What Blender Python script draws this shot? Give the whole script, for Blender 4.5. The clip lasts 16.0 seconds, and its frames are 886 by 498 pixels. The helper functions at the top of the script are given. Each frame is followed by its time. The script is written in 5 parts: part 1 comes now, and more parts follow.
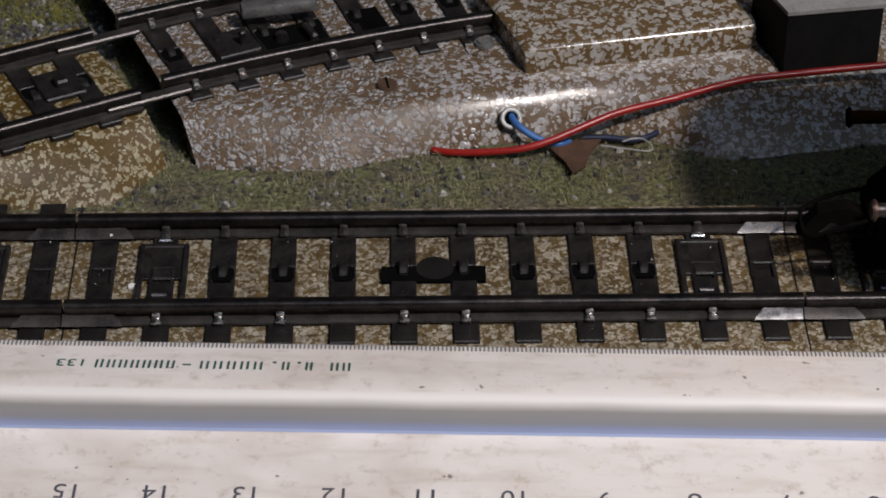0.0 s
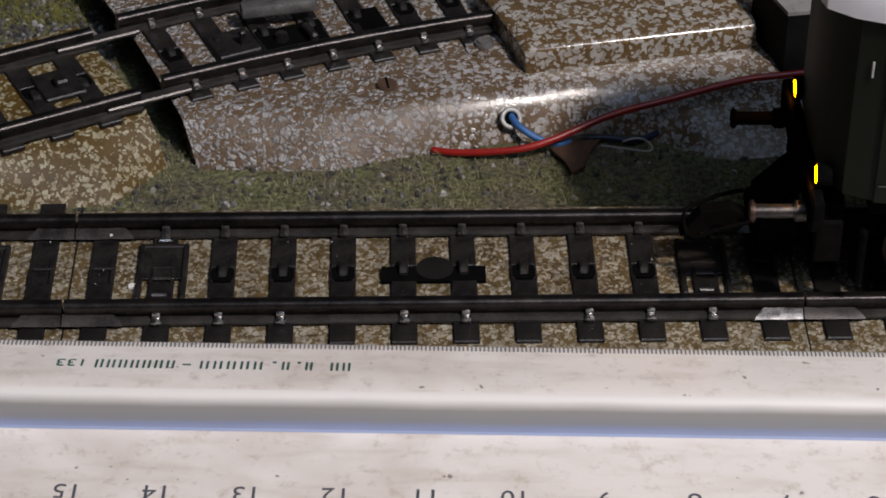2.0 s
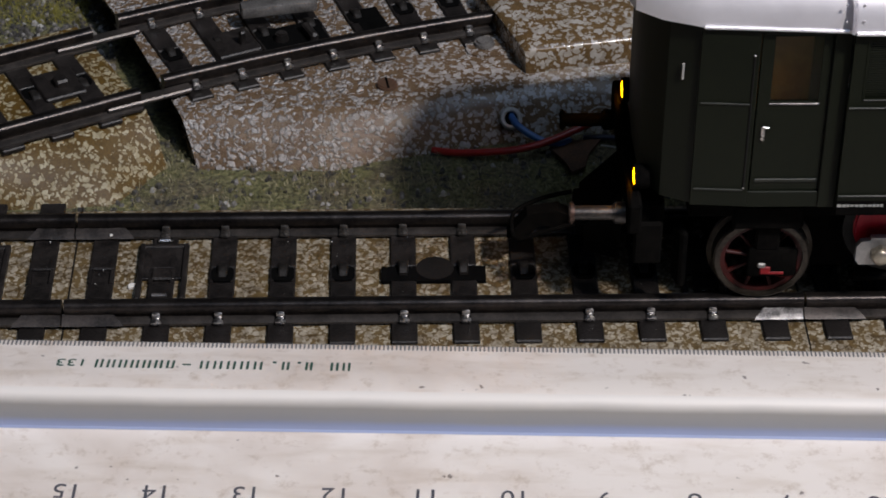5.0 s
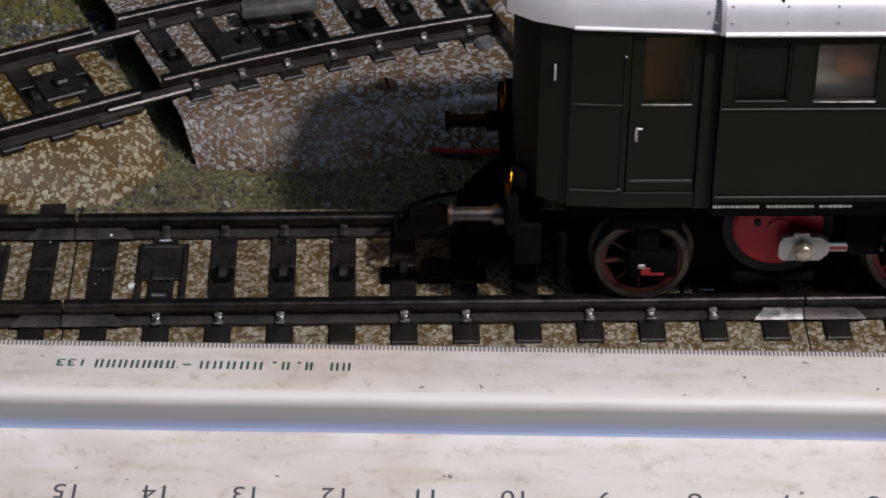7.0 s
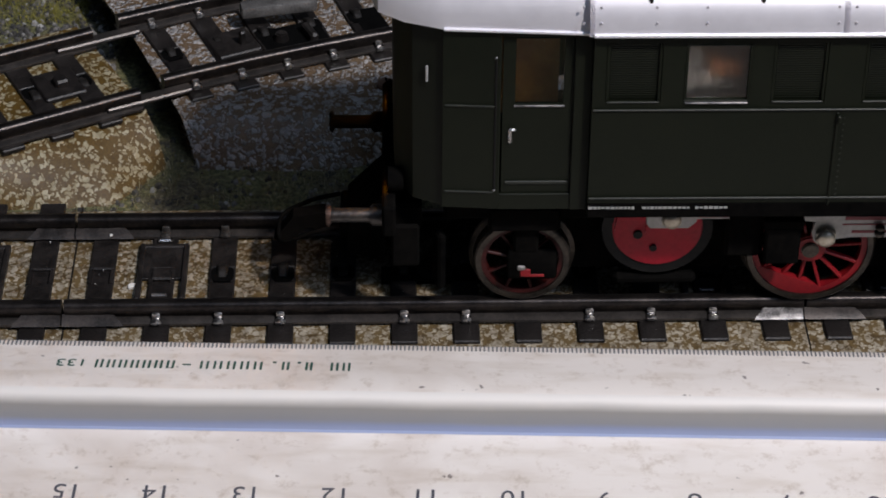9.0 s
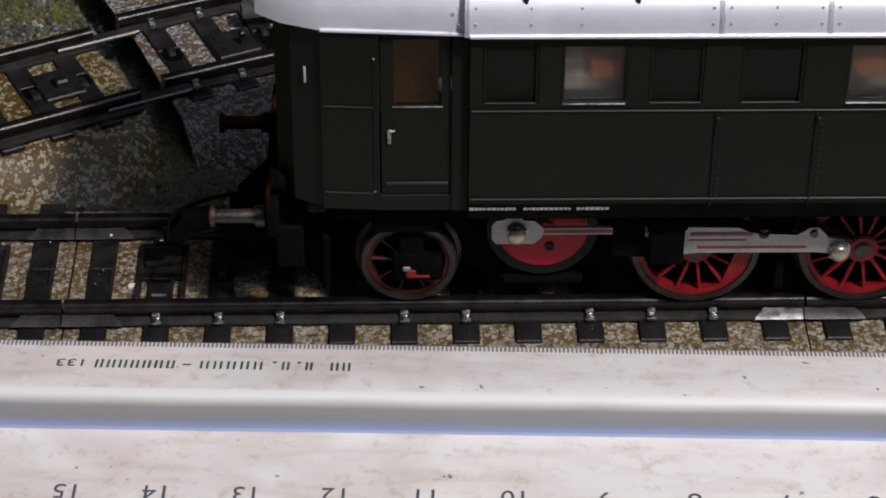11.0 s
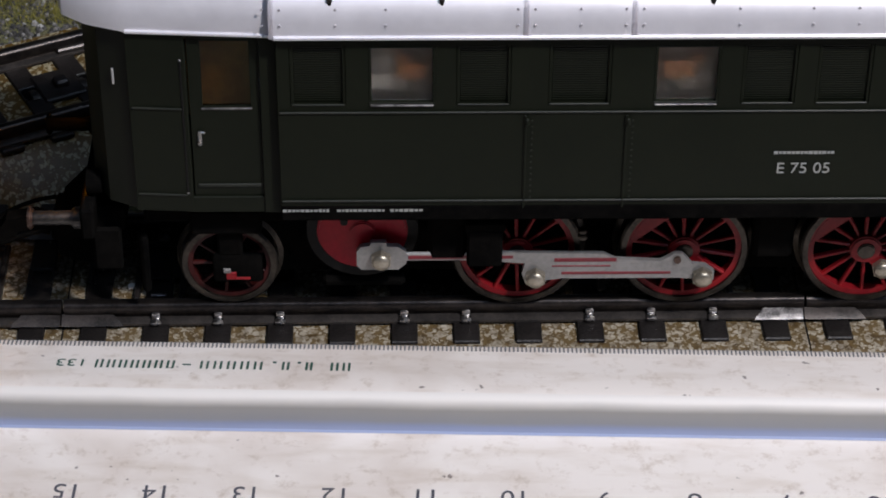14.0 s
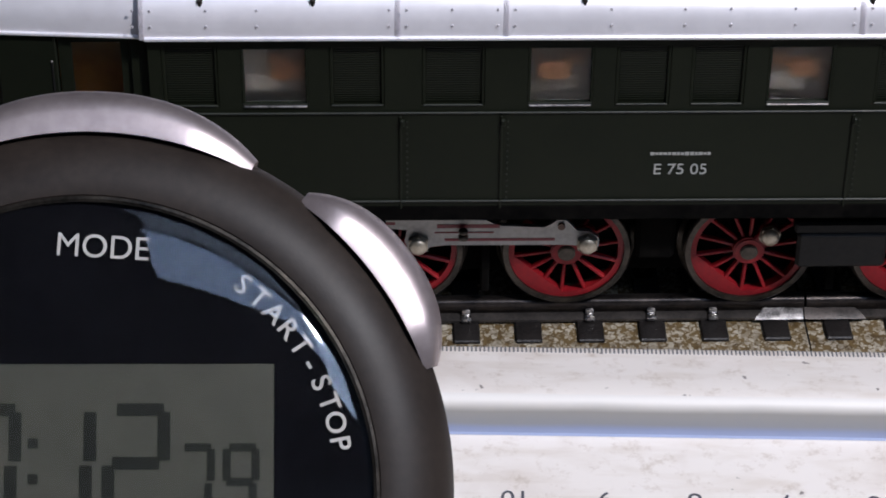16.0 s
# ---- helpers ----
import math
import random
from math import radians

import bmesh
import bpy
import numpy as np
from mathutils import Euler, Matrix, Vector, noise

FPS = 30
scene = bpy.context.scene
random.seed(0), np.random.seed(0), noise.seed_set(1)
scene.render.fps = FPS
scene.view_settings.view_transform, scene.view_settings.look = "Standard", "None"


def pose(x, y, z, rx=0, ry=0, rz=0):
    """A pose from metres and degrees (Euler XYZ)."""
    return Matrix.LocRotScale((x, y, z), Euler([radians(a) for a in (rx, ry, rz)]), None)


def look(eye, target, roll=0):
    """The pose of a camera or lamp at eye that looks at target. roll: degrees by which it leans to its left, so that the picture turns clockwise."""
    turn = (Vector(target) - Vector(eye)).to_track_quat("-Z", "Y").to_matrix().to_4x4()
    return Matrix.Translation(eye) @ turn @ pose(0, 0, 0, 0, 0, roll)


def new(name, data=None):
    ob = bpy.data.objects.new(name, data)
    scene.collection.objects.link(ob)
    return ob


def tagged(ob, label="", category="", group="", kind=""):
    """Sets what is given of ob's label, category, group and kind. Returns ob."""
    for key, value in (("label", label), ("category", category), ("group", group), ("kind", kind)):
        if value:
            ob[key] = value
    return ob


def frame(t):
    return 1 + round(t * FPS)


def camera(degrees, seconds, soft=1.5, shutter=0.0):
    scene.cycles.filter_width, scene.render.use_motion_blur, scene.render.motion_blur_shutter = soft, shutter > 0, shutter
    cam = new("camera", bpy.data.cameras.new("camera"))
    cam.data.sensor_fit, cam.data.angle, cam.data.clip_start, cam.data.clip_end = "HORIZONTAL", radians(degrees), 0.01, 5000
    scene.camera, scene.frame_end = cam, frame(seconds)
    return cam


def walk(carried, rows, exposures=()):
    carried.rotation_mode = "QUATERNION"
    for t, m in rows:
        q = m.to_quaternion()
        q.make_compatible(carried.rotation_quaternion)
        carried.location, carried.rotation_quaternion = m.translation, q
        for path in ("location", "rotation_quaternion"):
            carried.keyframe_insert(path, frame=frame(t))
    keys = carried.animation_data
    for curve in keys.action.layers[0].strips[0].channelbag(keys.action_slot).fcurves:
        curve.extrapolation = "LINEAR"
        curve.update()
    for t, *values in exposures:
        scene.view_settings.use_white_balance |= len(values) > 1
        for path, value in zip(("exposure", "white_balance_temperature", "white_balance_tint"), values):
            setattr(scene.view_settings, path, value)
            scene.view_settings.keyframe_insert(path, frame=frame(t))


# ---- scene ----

MM = 0.001

# ---------------------------------------------------------------- camera
cam = camera(20.251, 16.0, soft=1.8)
EYE = Vector((-5.5045, -247.636, 191.695)) * MM
FWD = Vector((0.02173636, 0.80567585, -0.59195773))
RIGHT = Vector((0.99971738, -0.02321769, 0.00510895))
UP = RIGHT.cross(FWD).normalized()
CAM_POSE = Matrix.Translation(EYE) @ Matrix((RIGHT, UP, -FWD)).transposed().to_4x4()
walk(cam, [(0.0, CAM_POSE), (16.0, CAM_POSE)],
     exposures=[(0.0, -0.04, 6520, 10), (8.0, 0.0, 6350, 10), (12.0, 0.06, 6250, 10), (15.0, 0.1, 6150, 10), (16.0, 0.2, 6020, 10)])

# ---------------------------------------------------------------- world and lamps
world = bpy.data.worlds.new("world")
scene.world = world
world.use_nodes = True
bg = world.node_tree.nodes["Background"]
bg.inputs["Color"].default_value = (0.55, 0.65, 0.9, 1)
bg.inputs["Strength"].default_value = 0.2


def lamp(name, kind, eye, target, energy, colour, size, size_y=None):
    data = bpy.data.lights.new(name, kind)
    data.energy, data.color = energy, colour
    if kind == "AREA":
        data.size = size
        if size_y:
            data.shape, data.size_y = "RECTANGLE", size_y
        else:
            data.shape = "DISK"
    else:
        data.shadow_soft_size = size
    ob = new(name, data)
    ob.matrix_world = look(eye, target)
    return ob


lamp("work_lamp", "AREA", (0.296, -0.335, 0.591), (0, 0.02, 0), 4.7, (1.0, 0.91, 0.845), 0.05)
# unseen cool fill lamps, added to lift the shade and reflect in the crystal
lamp("side_fill_light", "AREA", (1.05, -0.92, 1.42), (1.05, -0.92, 0), 10.5, (0.60, 0.74, 1.0), 0.7, 0.6)
lamp("front_fill_light", "AREA", (0.55, -0.88, 1.42), (0.55, -0.88, 0), 5.0, (0.52, 0.68, 1.0), 1.15, 0.36)
lamp("ceiling_fill_light", "AREA", (0.42, -0.22, 1.42), (0.42, -0.22, 0), 2.6, (0.64, 0.78, 1.0), 0.8, 0.8)


# ---------------------------------------------------------------- materials
def material(name):
    m = bpy.data.materials.new(name)
    m.use_nodes = True
    n, l = m.node_tree.nodes, m.node_tree.links
    return m, n, l, n["Principled BSDF"]


def coords(n, l, scale=(1, 1, 1)):
    tc, mp = n.new("ShaderNodeTexCoord"), n.new("ShaderNodeMapping")
    mp.inputs["Scale"].default_value = scale
    l.new(tc.outputs["Object"], mp.inputs["Vector"])
    return mp.outputs["Vector"]


def noise_node(n, l, vec, scale, detail=2.0, distortion=0.0, rough=0.5):
    t = n.new("ShaderNodeTexNoise")
    t.inputs["Scale"].default_value, t.inputs["Detail"].default_value = scale, detail
    t.inputs["Distortion"].default_value, t.inputs["Roughness"].default_value = distortion, rough
    l.new(vec, t.inputs["Vector"])
    return t.outputs["Fac"]


def ramp(n, l, fac, stops):
    r = n.new("ShaderNodeValToRGB")
    e = r.color_ramp.elements
    while len(e) < len(stops):
        e.new(0.5)
    for item, (p, c) in zip(e, stops):
        item.position, item.color = p, (*c, 1)
    l.new(fac, r.inputs["Fac"])
    return r.outputs["Color"]


def mix(n, l, fac, a, b, kind="MIX"):
    m = n.new("ShaderNodeMix")
    m.data_type, m.blend_type = "RGBA", kind
    for sock, v in ((m.inputs[0], fac), (m.inputs[6], a), (m.inputs[7], b)):
        if isinstance(v, (int, float)):
            sock.default_value = v
        elif isinstance(v, tuple):
            sock.default_value = (*v, 1)
        else:
            l.new(v, sock)
    return m.outputs[2]


def bump(n, l, bsdf, height, strength, distance):
    b = n.new("ShaderNodeBump")
    b.inputs["Strength"].default_value, b.inputs["Distance"].default_value = strength, distance
    l.new(height, b.inputs["Height"])
    l.new(b.outputs["Normal"], bsdf.inputs["Normal"])


def worn(name, colour, other, scale, rough=0.5, metal=0.0, rough_var=0.15, bump_amount=0.15, bump_scale=None, spec=0.5):
    """A surface in two tones at two scales, with uneven gloss and fine relief."""
    m, n, l, b = material(name)
    vec = coords(n, l)
    big = noise_node(n, l, vec, scale, 4.0, 0.3)
    fine = noise_node(n, l, vec, scale * 7, 3.0)
    f = n.new("ShaderNodeMath")
    f.operation = "MULTIPLY_ADD"
    f.inputs[1].default_value = 0.45
    l.new(fine, f.inputs[0])
    half = n.new("ShaderNodeMath")
    half.operation = "MULTIPLY"
    half.inputs[1].default_value = 0.6
    l.new(big, half.inputs[0])
    l.new(half.outputs[0], f.inputs[2])
    col = ramp(n, l, f.outputs[0], [(0.38, colour), (0.68, other)])
    l.new(col, b.inputs["Base Color"])
    r = n.new("ShaderNodeMapRange")
    r.inputs["To Min"].default_value, r.inputs["To Max"].default_value = max(0.02, rough - rough_var), min(1, rough + rough_var)
    l.new(big, r.inputs["Value"])
    l.new(r.outputs["Result"], b.inputs["Roughness"])
    b.inputs["Metallic"].default_value = metal
    b.inputs["Specular IOR Level"].default_value = spec
    if bump_amount:
        bump(n, l, b, fine if not bump_scale else noise_node(n, l, vec, bump_scale, 3.0), bump_amount, 0.0002)
    return m


def flaked(name, base, base2, flake, flake2, scale, cover, rough, relief=0.25, soil=0.3, embossed=False, spec=0.32):
    """Lithographed ballast: rounded pale flakes of many sizes over a brown ground, under worn varnish."""
    m, n, l, b = material(name)
    vec = coords(n, l)

    def maths(kind, a, c, d=None):
        k = n.new("ShaderNodeMath")
        k.operation = kind
        for sock, v in zip(k.inputs, (a, c, d)):
            if isinstance(v, (int, float)):
                sock.default_value = v
            elif v is not None:
                l.new(v, sock)
        return k.outputs[0]

    # bent coordinates give the flakes their ragged outlines
    wob = n.new("ShaderNodeTexNoise")
    wob.inputs["Scale"].default_value, wob.inputs["Detail"].default_value = scale * 0.95, 0.6
    l.new(vec, wob.inputs["Vector"])
    shift, bent = n.new("ShaderNodeVectorMath"), n.new("ShaderNodeVectorMath")
    shift.operation, bent.operation = "SCALE", "ADD"
    shift.inputs[3].default_value = 1.7 / scale
    l.new(wob.outputs["Color"], shift.inputs[0])
    l.new(vec, bent.inputs[0])
    l.new(shift.outputs[0], bent.inputs[1])
    cell = n.new("ShaderNodeTexVoronoi")
    cell.inputs["Scale"].default_value, cell.inputs["Randomness"].default_value = scale, 1.0
    l.new(bent.outputs[0], cell.inputs["Vector"])
    sep = n.new("ShaderNodeSeparateColor")
    l.new(cell.outputs["Color"], sep.inputs["Color"])
    size = maths("MULTIPLY_ADD", sep.outputs[0], 0.5, cover - 0.25)
    edge = maths("SUBTRACT", size, cell.outputs["Distance"])
    broad = noise_node(n, l, vec, scale * 0.10, 3.0)
    fine = noise_node(n, l, vec, scale * 2.6, 4.0, 0.0, 0.6)
    ground = ramp(n, l, broad, [(0.3, base), (0.7, base2)])
    dark = tuple(v * 0.4 for v in base)
    ground = mix(n, l, 0.4, ground, ramp(n, l, fine, [(0.36, dark), (0.64, base2)]))
    tone = maths("MULTIPLY_ADD", fine, 0.5, maths("MULTIPLY", sep.outputs[1], 0.55))
    chips = ramp(n, l, tone, [(0.25, flake2), (0.72, flake)])
    col = mix(n, l, ramp(n, l, edge, [(0.0, (0, 0, 0)), (0.05, (1, 1, 1))]), ground, chips)
    grime = noise_node(n, l, vec, scale * 0.35, 5.0, 0.4, 0.65)
    col = mix(n, l, soil, col, ramp(n, l, grime, [(0.36, (0.32, 0.27, 0.22)), (0.56, (1, 1, 1))]), "MULTIPLY")
    l.new(col, b.inputs["Base Color"])
    gloss = n.new("ShaderNodeMapRange")
    gloss.inputs["To Min"].default_value, gloss.inputs["To Max"].default_value = rough, min(1, rough + 0.2)
    l.new(broad, gloss.inputs["Value"])
    l.new(gloss.outputs["Result"], b.inputs["Roughness"])
    b.inputs["Specular IOR Level"].default_value = spec
    height = maths("MULTIPLY_ADD", fine, 0.25, ramp(n, l, edge, [(0.0, (0, 0, 0)), (0.35 if embossed else 0.16, (1, 1, 1))]))
    bp = n.new("ShaderNodeBump")
    bp.inputs["Strength"].default_value, bp.inputs["Distance"].default_value = relief, 0.0006 if embossed else 0.0003
    l.new(height, bp.inputs["Height"])
    if embossed:
        # the stamped stones stand out at one end of the sheet and fade along it
        xyz, ease = n.new("ShaderNodeSeparateXYZ"), n.new("ShaderNodeMapRange")
        l.new(vec, xyz.inputs["Vector"])
        l.new(xyz.outputs["X"], ease.inputs["Value"])
        for key, v in (("From Min", -0.006), ("From Max", 0.010), ("To Min", 0.68), ("To Max", relief * 0.25)):
            ease.inputs[key].default_value = v
        l.new(ease.outputs["Result"], bp.inputs["Strength"])
    l.new(bp.outputs["Normal"], b.inputs["Normal"])
    return m


def plain(name, colour, rough=0.4, metal=0.0, emit=None, power=0.0):
    m, n, l, b = material(name)
    b.inputs["Base Color"].default_value = (*colour, 1)
    b.inputs["Roughness"].default_value, b.inputs["Metallic"].default_value = rough, metal
    if emit:
        b.inputs["Emission Color"].default_value = (*emit, 1)
        b.inputs["Emission Strength"].default_value = power
    return m


BALLAST = flaked("ballast_litho", (0.115, 0.072, 0.040), (0.16, 0.112, 0.070), (0.37, 0.355, 0.345), (0.24, 0.22, 0.205), 1300, 0.505, 0.13, 0.2, 0.3, True)
HOUSING = flaked("housing_litho", (0.115, 0.068, 0.028), (0.15, 0.10, 0.048), (0.36, 0.34, 0.31), (0.27, 0.245, 0.21), 1100, 0.50, 0.08, 0.06, 0.25, False, 0.5)
BALLAST_YELLOW = flaked("ballast_litho_ochre", (0.085, 0.048, 0.011), (0.115, 0.070, 0.016), (0.33, 0.295, 0.20), (0.23, 0.19, 0.11), 1350, 0.455, 0.32, 0.3, 0.3)
BALLAST_FINE = flaked("ballast_litho_fine", (0.095, 0.062, 0.024), (0.14, 0.095, 0.04), (0.35, 0.315, 0.25), (0.18, 0.145, 0.095), 1700, 0.53, 0.38, 0.3, 0.7)
RAIL = worn("blackened_rail", (0.018, 0.016, 0.016), (0.052, 0.044, 0.040), 300, 0.32, 0.85, 0.1, 0.1)
STUD = worn("worn_stud_steel", (0.010, 0.009, 0.0085), (0.045, 0.04, 0.036), 600, 0.4, 0.5)
RAIL_FOOT = worn("rail_foot_steel", (0.06, 0.055, 0.052), (0.12, 0.105, 0.095), 400, 0.42, 0.8)
SLEEPER = worn("black_sleeper", (0.0045, 0.004, 0.0038), (0.021, 0.0175, 0.016), 420, 0.45, 0.0, 0.2, 0.3, None, 0.3)
DULL_CLIP = worn("dull_clip_tin", (0.035, 0.031, 0.028), (0.13, 0.12, 0.11), 700, 0.4, 0.7)
PEWTER = worn("dull_pewter", (0.10, 0.095, 0.09), (0.24, 0.23, 0.22), 500, 0.42, 0.5)
ZINC = worn("dull_zinc", (0.32, 0.31, 0.30), (0.52, 0.51, 0.49), 600, 0.5, 0.3)
CLIP = worn("bare_tin", (0.22, 0.21, 0.205), (0.72, 0.70, 0.68), 900, 0.28, 1.0)
OLD_PLATE = worn("blackened_joiner", (0.016, 0.014, 0.013), (0.06, 0.05, 0.045), 500, 0.45, 0.6)
COPPER = worn("coppery_buffer_head", (0.035, 0.022, 0.017), (0.09, 0.055, 0.042), 400, 0.45, 0.6)
PLATE = worn("tarnished_tin", (0.05, 0.047, 0.045), (0.27, 0.255, 0.25), 700, 0.4, 0.7)
# near-black for slabs that paint the shade of holes on closed metal
HOLE_SHADE = worn("hole_shade_black", (0.002, 0.002, 0.002), (0.004, 0.004, 0.004), 300, 0.9, 0.0, 0.05, 0.0, None, 0.02)
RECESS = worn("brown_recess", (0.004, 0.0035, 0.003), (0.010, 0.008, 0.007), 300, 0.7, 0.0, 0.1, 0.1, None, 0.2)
GREEN = worn("dark_green_paint", (0.0064, 0.0080, 0.0046), (0.0084, 0.0101, 0.0057), 90, 0.5, 0.0, 0.05, 0.03, None, 0.12)
GREEN_EDGE = worn("green_rib_paint", (0.010, 0.0115, 0.008), (0.018, 0.020, 0.0145), 300, 0.45, 0.0, 0.1, 0.1, None, 0.3)
BLACK = worn("black_underframe", (0.0035, 0.0035, 0.0036), (0.009, 0.0085, 0.008), 200, 0.55, 0.0, 0.1, 0.15, None, 0.15)
SILVER = worn("silver_roof_paint", (0.76, 0.73, 0.76), (0.86, 0.83, 0.86), 60, 0.38, 0.45, 0.05, 0.04)
SEAM = worn("roof_seam_shadow", (0.35, 0.33, 0.36), (0.5, 0.47, 0.5), 300, 0.45, 0.2)
RED = worn("red_wheel_paint", (0.13, 0.004, 0.008), (0.23, 0.008, 0.011), 250, 0.45, 0.0, 0.1, 0.1, None, 0.25)
# darker copy of the wheel red: the leading wheel's shade painted in
SHADED_RED = worn("shaded_red_paint", (0.022, 0.004, 0.004), (0.055, 0.008, 0.007), 250, 0.5, 0.0, 0.1, 0.1, None, 0.2)
# brighter copy of the wheel red: light on the jackshaft put into its colour
LIT_RED = worn("lit_wheel_red", (0.24, 0.003, 0.013), (0.34, 0.005, 0.018), 220, 0.38, 0.0, 0.1, 0.1, None, 0.2)
ORANGE = worn("orange_housing", (0.40, 0.13, 0.035), (0.52, 0.22, 0.08), 120, 0.6)
TYRE = worn("wheel_tyre_steel", (0.016, 0.014, 0.012), (0.065, 0.055, 0.045), 300, 0.35, 0.8)
ROD = worn("rod_nickel", (0.20, 0.195, 0.19), (0.29, 0.28, 0.27), 300, 0.45, 0.5)
ROD_GROOVE = worn("rod_groove_red", (0.10, 0.004, 0.010), (0.17, 0.010, 0.018), 400, 0.5)
NUT = worn("nut_brass_nickel", (0.26, 0.23, 0.18), (0.42, 0.38, 0.31), 400, 0.38, 0.8)
WHITE_INK = plain("white_lettering", (0.30, 0.30, 0.285), 0.5)
GREEN_INK = plain("green_lettering", (0.045, 0.10, 0.075), 0.6)
DARK_INK = plain("dark_figures", (0.075, 0.075, 0.09), 0.6)
TICK_INK = plain("grey_graduations", (0.17, 0.165, 0.165), 0.6)
GLOW = plain("headlight_glow", (1.0, 0.6, 0.1), 0.3, 0.0, (1.0, 0.36, 0.0), 55.0)
RED_WIRE = worn("red_insulation", (0.21, 0.009, 0.008), (0.29, 0.014, 0.010), 150, 0.35, 0.0, 0.08, 0.05)
BLUE_WIRE = worn("blue_insulation", (0.03, 0.095, 0.27), (0.045, 0.14, 0.35), 150, 0.4, 0.0, 0.08, 0.05)
NAVY = worn("navy_insulation", (0.008, 0.011, 0.03), (0.012, 0.016, 0.045), 150, 0.45)
GREY_WHITE = plain("plaster_white", (0.62, 0.6, 0.56), 0.8)
WIRE = plain("bare_wire", (0.5, 0.5, 0.48), 0.35, 0.5)
RUST = worn("rusty_sheet", (0.045, 0.026, 0.016), (0.11, 0.055, 0.03), 350, 0.7, 0.2)
SHANK = worn("buffer_shank_steel", (0.025, 0.023, 0.022), (0.08, 0.074, 0.07), 300, 0.4, 0.8)
# black without gloss, deepened to paint the shade around the running gear
SHADED_BLACK = worn("shaded_black_metal", (0.0025, 0.0025, 0.0025), (0.006, 0.0055, 0.005), 200, 0.8, 0.0, 0.1, 0.1, None, 0.0)
MATT_BLACK = worn("matt_black_plastic", (0.004, 0.004, 0.004), (0.008, 0.0075, 0.007), 200, 0.7, 0.0, 0.1, 0.1, None, 0.1)
GREY_TOP = worn("grey_card", (0.17, 0.16, 0.15), (0.25, 0.235, 0.22), 300, 0.7)
INSIDE_WARM = worn("cab_interior", (0.30, 0.22, 0.16), (0.62, 0.58, 0.50), 110, 0.6)
INSIDE_DARK = worn("vestibule_interior", (0.12, 0.036, 0.005), (0.20, 0.085, 0.012), 120, 0.6)
CASE = worn("gunmetal_case", (0.0155, 0.0115, 0.0095), (0.024, 0.018, 0.0145), 160, 0.5, 0.0, 0.06, 0.05, 3000, 0.22)
BUTTON = worn("satin_silver_button", (0.33, 0.275, 0.275), (0.43, 0.365, 0.36), 120, 0.42, 0.8, 0.06, 0.06)
FACE = worn("black_dial", (0.0025, 0.0025, 0.003), (0.004, 0.004, 0.005), 100, 0.7, 0.0, 0.1, 0.0, None, 0.0)
LCD = worn("grey_green_lcd", (0.031, 0.031, 0.024), (0.040, 0.0395, 0.031), 60, 0.5, 0.0, 0.05, 0.0, None, 0.1)
LCD_INK = worn("lcd_segments", (0.010, 0.0105, 0.009), (0.013, 0.0135, 0.0115), 200, 0.6, 0.0, 0.05, 0.0, None, 0.03)
DIAL_INK = plain("pale_dial_lettering", (0.28, 0.265, 0.245), 0.6)
ROOM = worn("plain_wall_paint", (0.13, 0.135, 0.145), (0.16, 0.165, 0.175), 3, 0.9)


def ruler_material():
    m, n, l, b = material("ivory_ruler")
    vec = coords(n, l)
    long = coords(n, l, (0.25, 1, 1))
    stain = noise_node(n, l, vec, 70, 5.0, 0.4)
    streak = noise_node(n, l, long, 420, 4.0, 0.2)
    speck = noise_node(n, l, vec, 520, 3.0, 0.0)
    grime = noise_node(n, l, vec, 420, 8.0, 0.1, 0.75)
    col = ramp(n, l, stain, [(0.33, (0.635, 0.56, 0.502)), (0.55, (0.755, 0.695, 0.645))])
    col = mix(n, l, 0.6, col, ramp(n, l, streak, [(0.30, (0.82, 0.78, 0.73)), (0.5, (1, 1, 1))]), "MULTIPLY")
    col = mix(n, l, 0.8, col, ramp(n, l, grime, [(0.30, (0.70, 0.64, 0.58)), (0.46, (1, 1, 1))]), "MULTIPLY")
    col = mix(n, l, 0.8, col, ramp(n, l, speck, [(0.265, (0.2, 0.18, 0.18)), (0.30, (1, 1, 1))]), "MULTIPLY")
    l.new(col, b.inputs["Base Color"])
    b.inputs["Roughness"].default_value = 0.5
    bump(n, l, b, streak, 0.08, 0.0002)
    return m


def shade_strip_material():
    """Shade of the step painted in: grey, fading into ivory above, blue below."""
    m, n, l, b = material("painted_shade_strip")
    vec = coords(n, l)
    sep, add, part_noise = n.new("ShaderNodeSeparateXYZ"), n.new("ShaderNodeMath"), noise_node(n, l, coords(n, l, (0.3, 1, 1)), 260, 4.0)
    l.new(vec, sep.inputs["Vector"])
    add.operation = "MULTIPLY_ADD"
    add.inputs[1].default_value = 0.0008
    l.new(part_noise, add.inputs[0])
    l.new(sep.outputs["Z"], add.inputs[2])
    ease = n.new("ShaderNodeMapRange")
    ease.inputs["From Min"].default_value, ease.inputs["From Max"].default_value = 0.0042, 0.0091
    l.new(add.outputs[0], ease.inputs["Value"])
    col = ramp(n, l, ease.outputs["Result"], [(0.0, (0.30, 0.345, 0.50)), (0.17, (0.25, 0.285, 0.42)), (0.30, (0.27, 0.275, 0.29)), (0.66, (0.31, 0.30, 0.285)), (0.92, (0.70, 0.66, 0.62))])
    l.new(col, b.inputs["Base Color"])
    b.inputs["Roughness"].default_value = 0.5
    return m


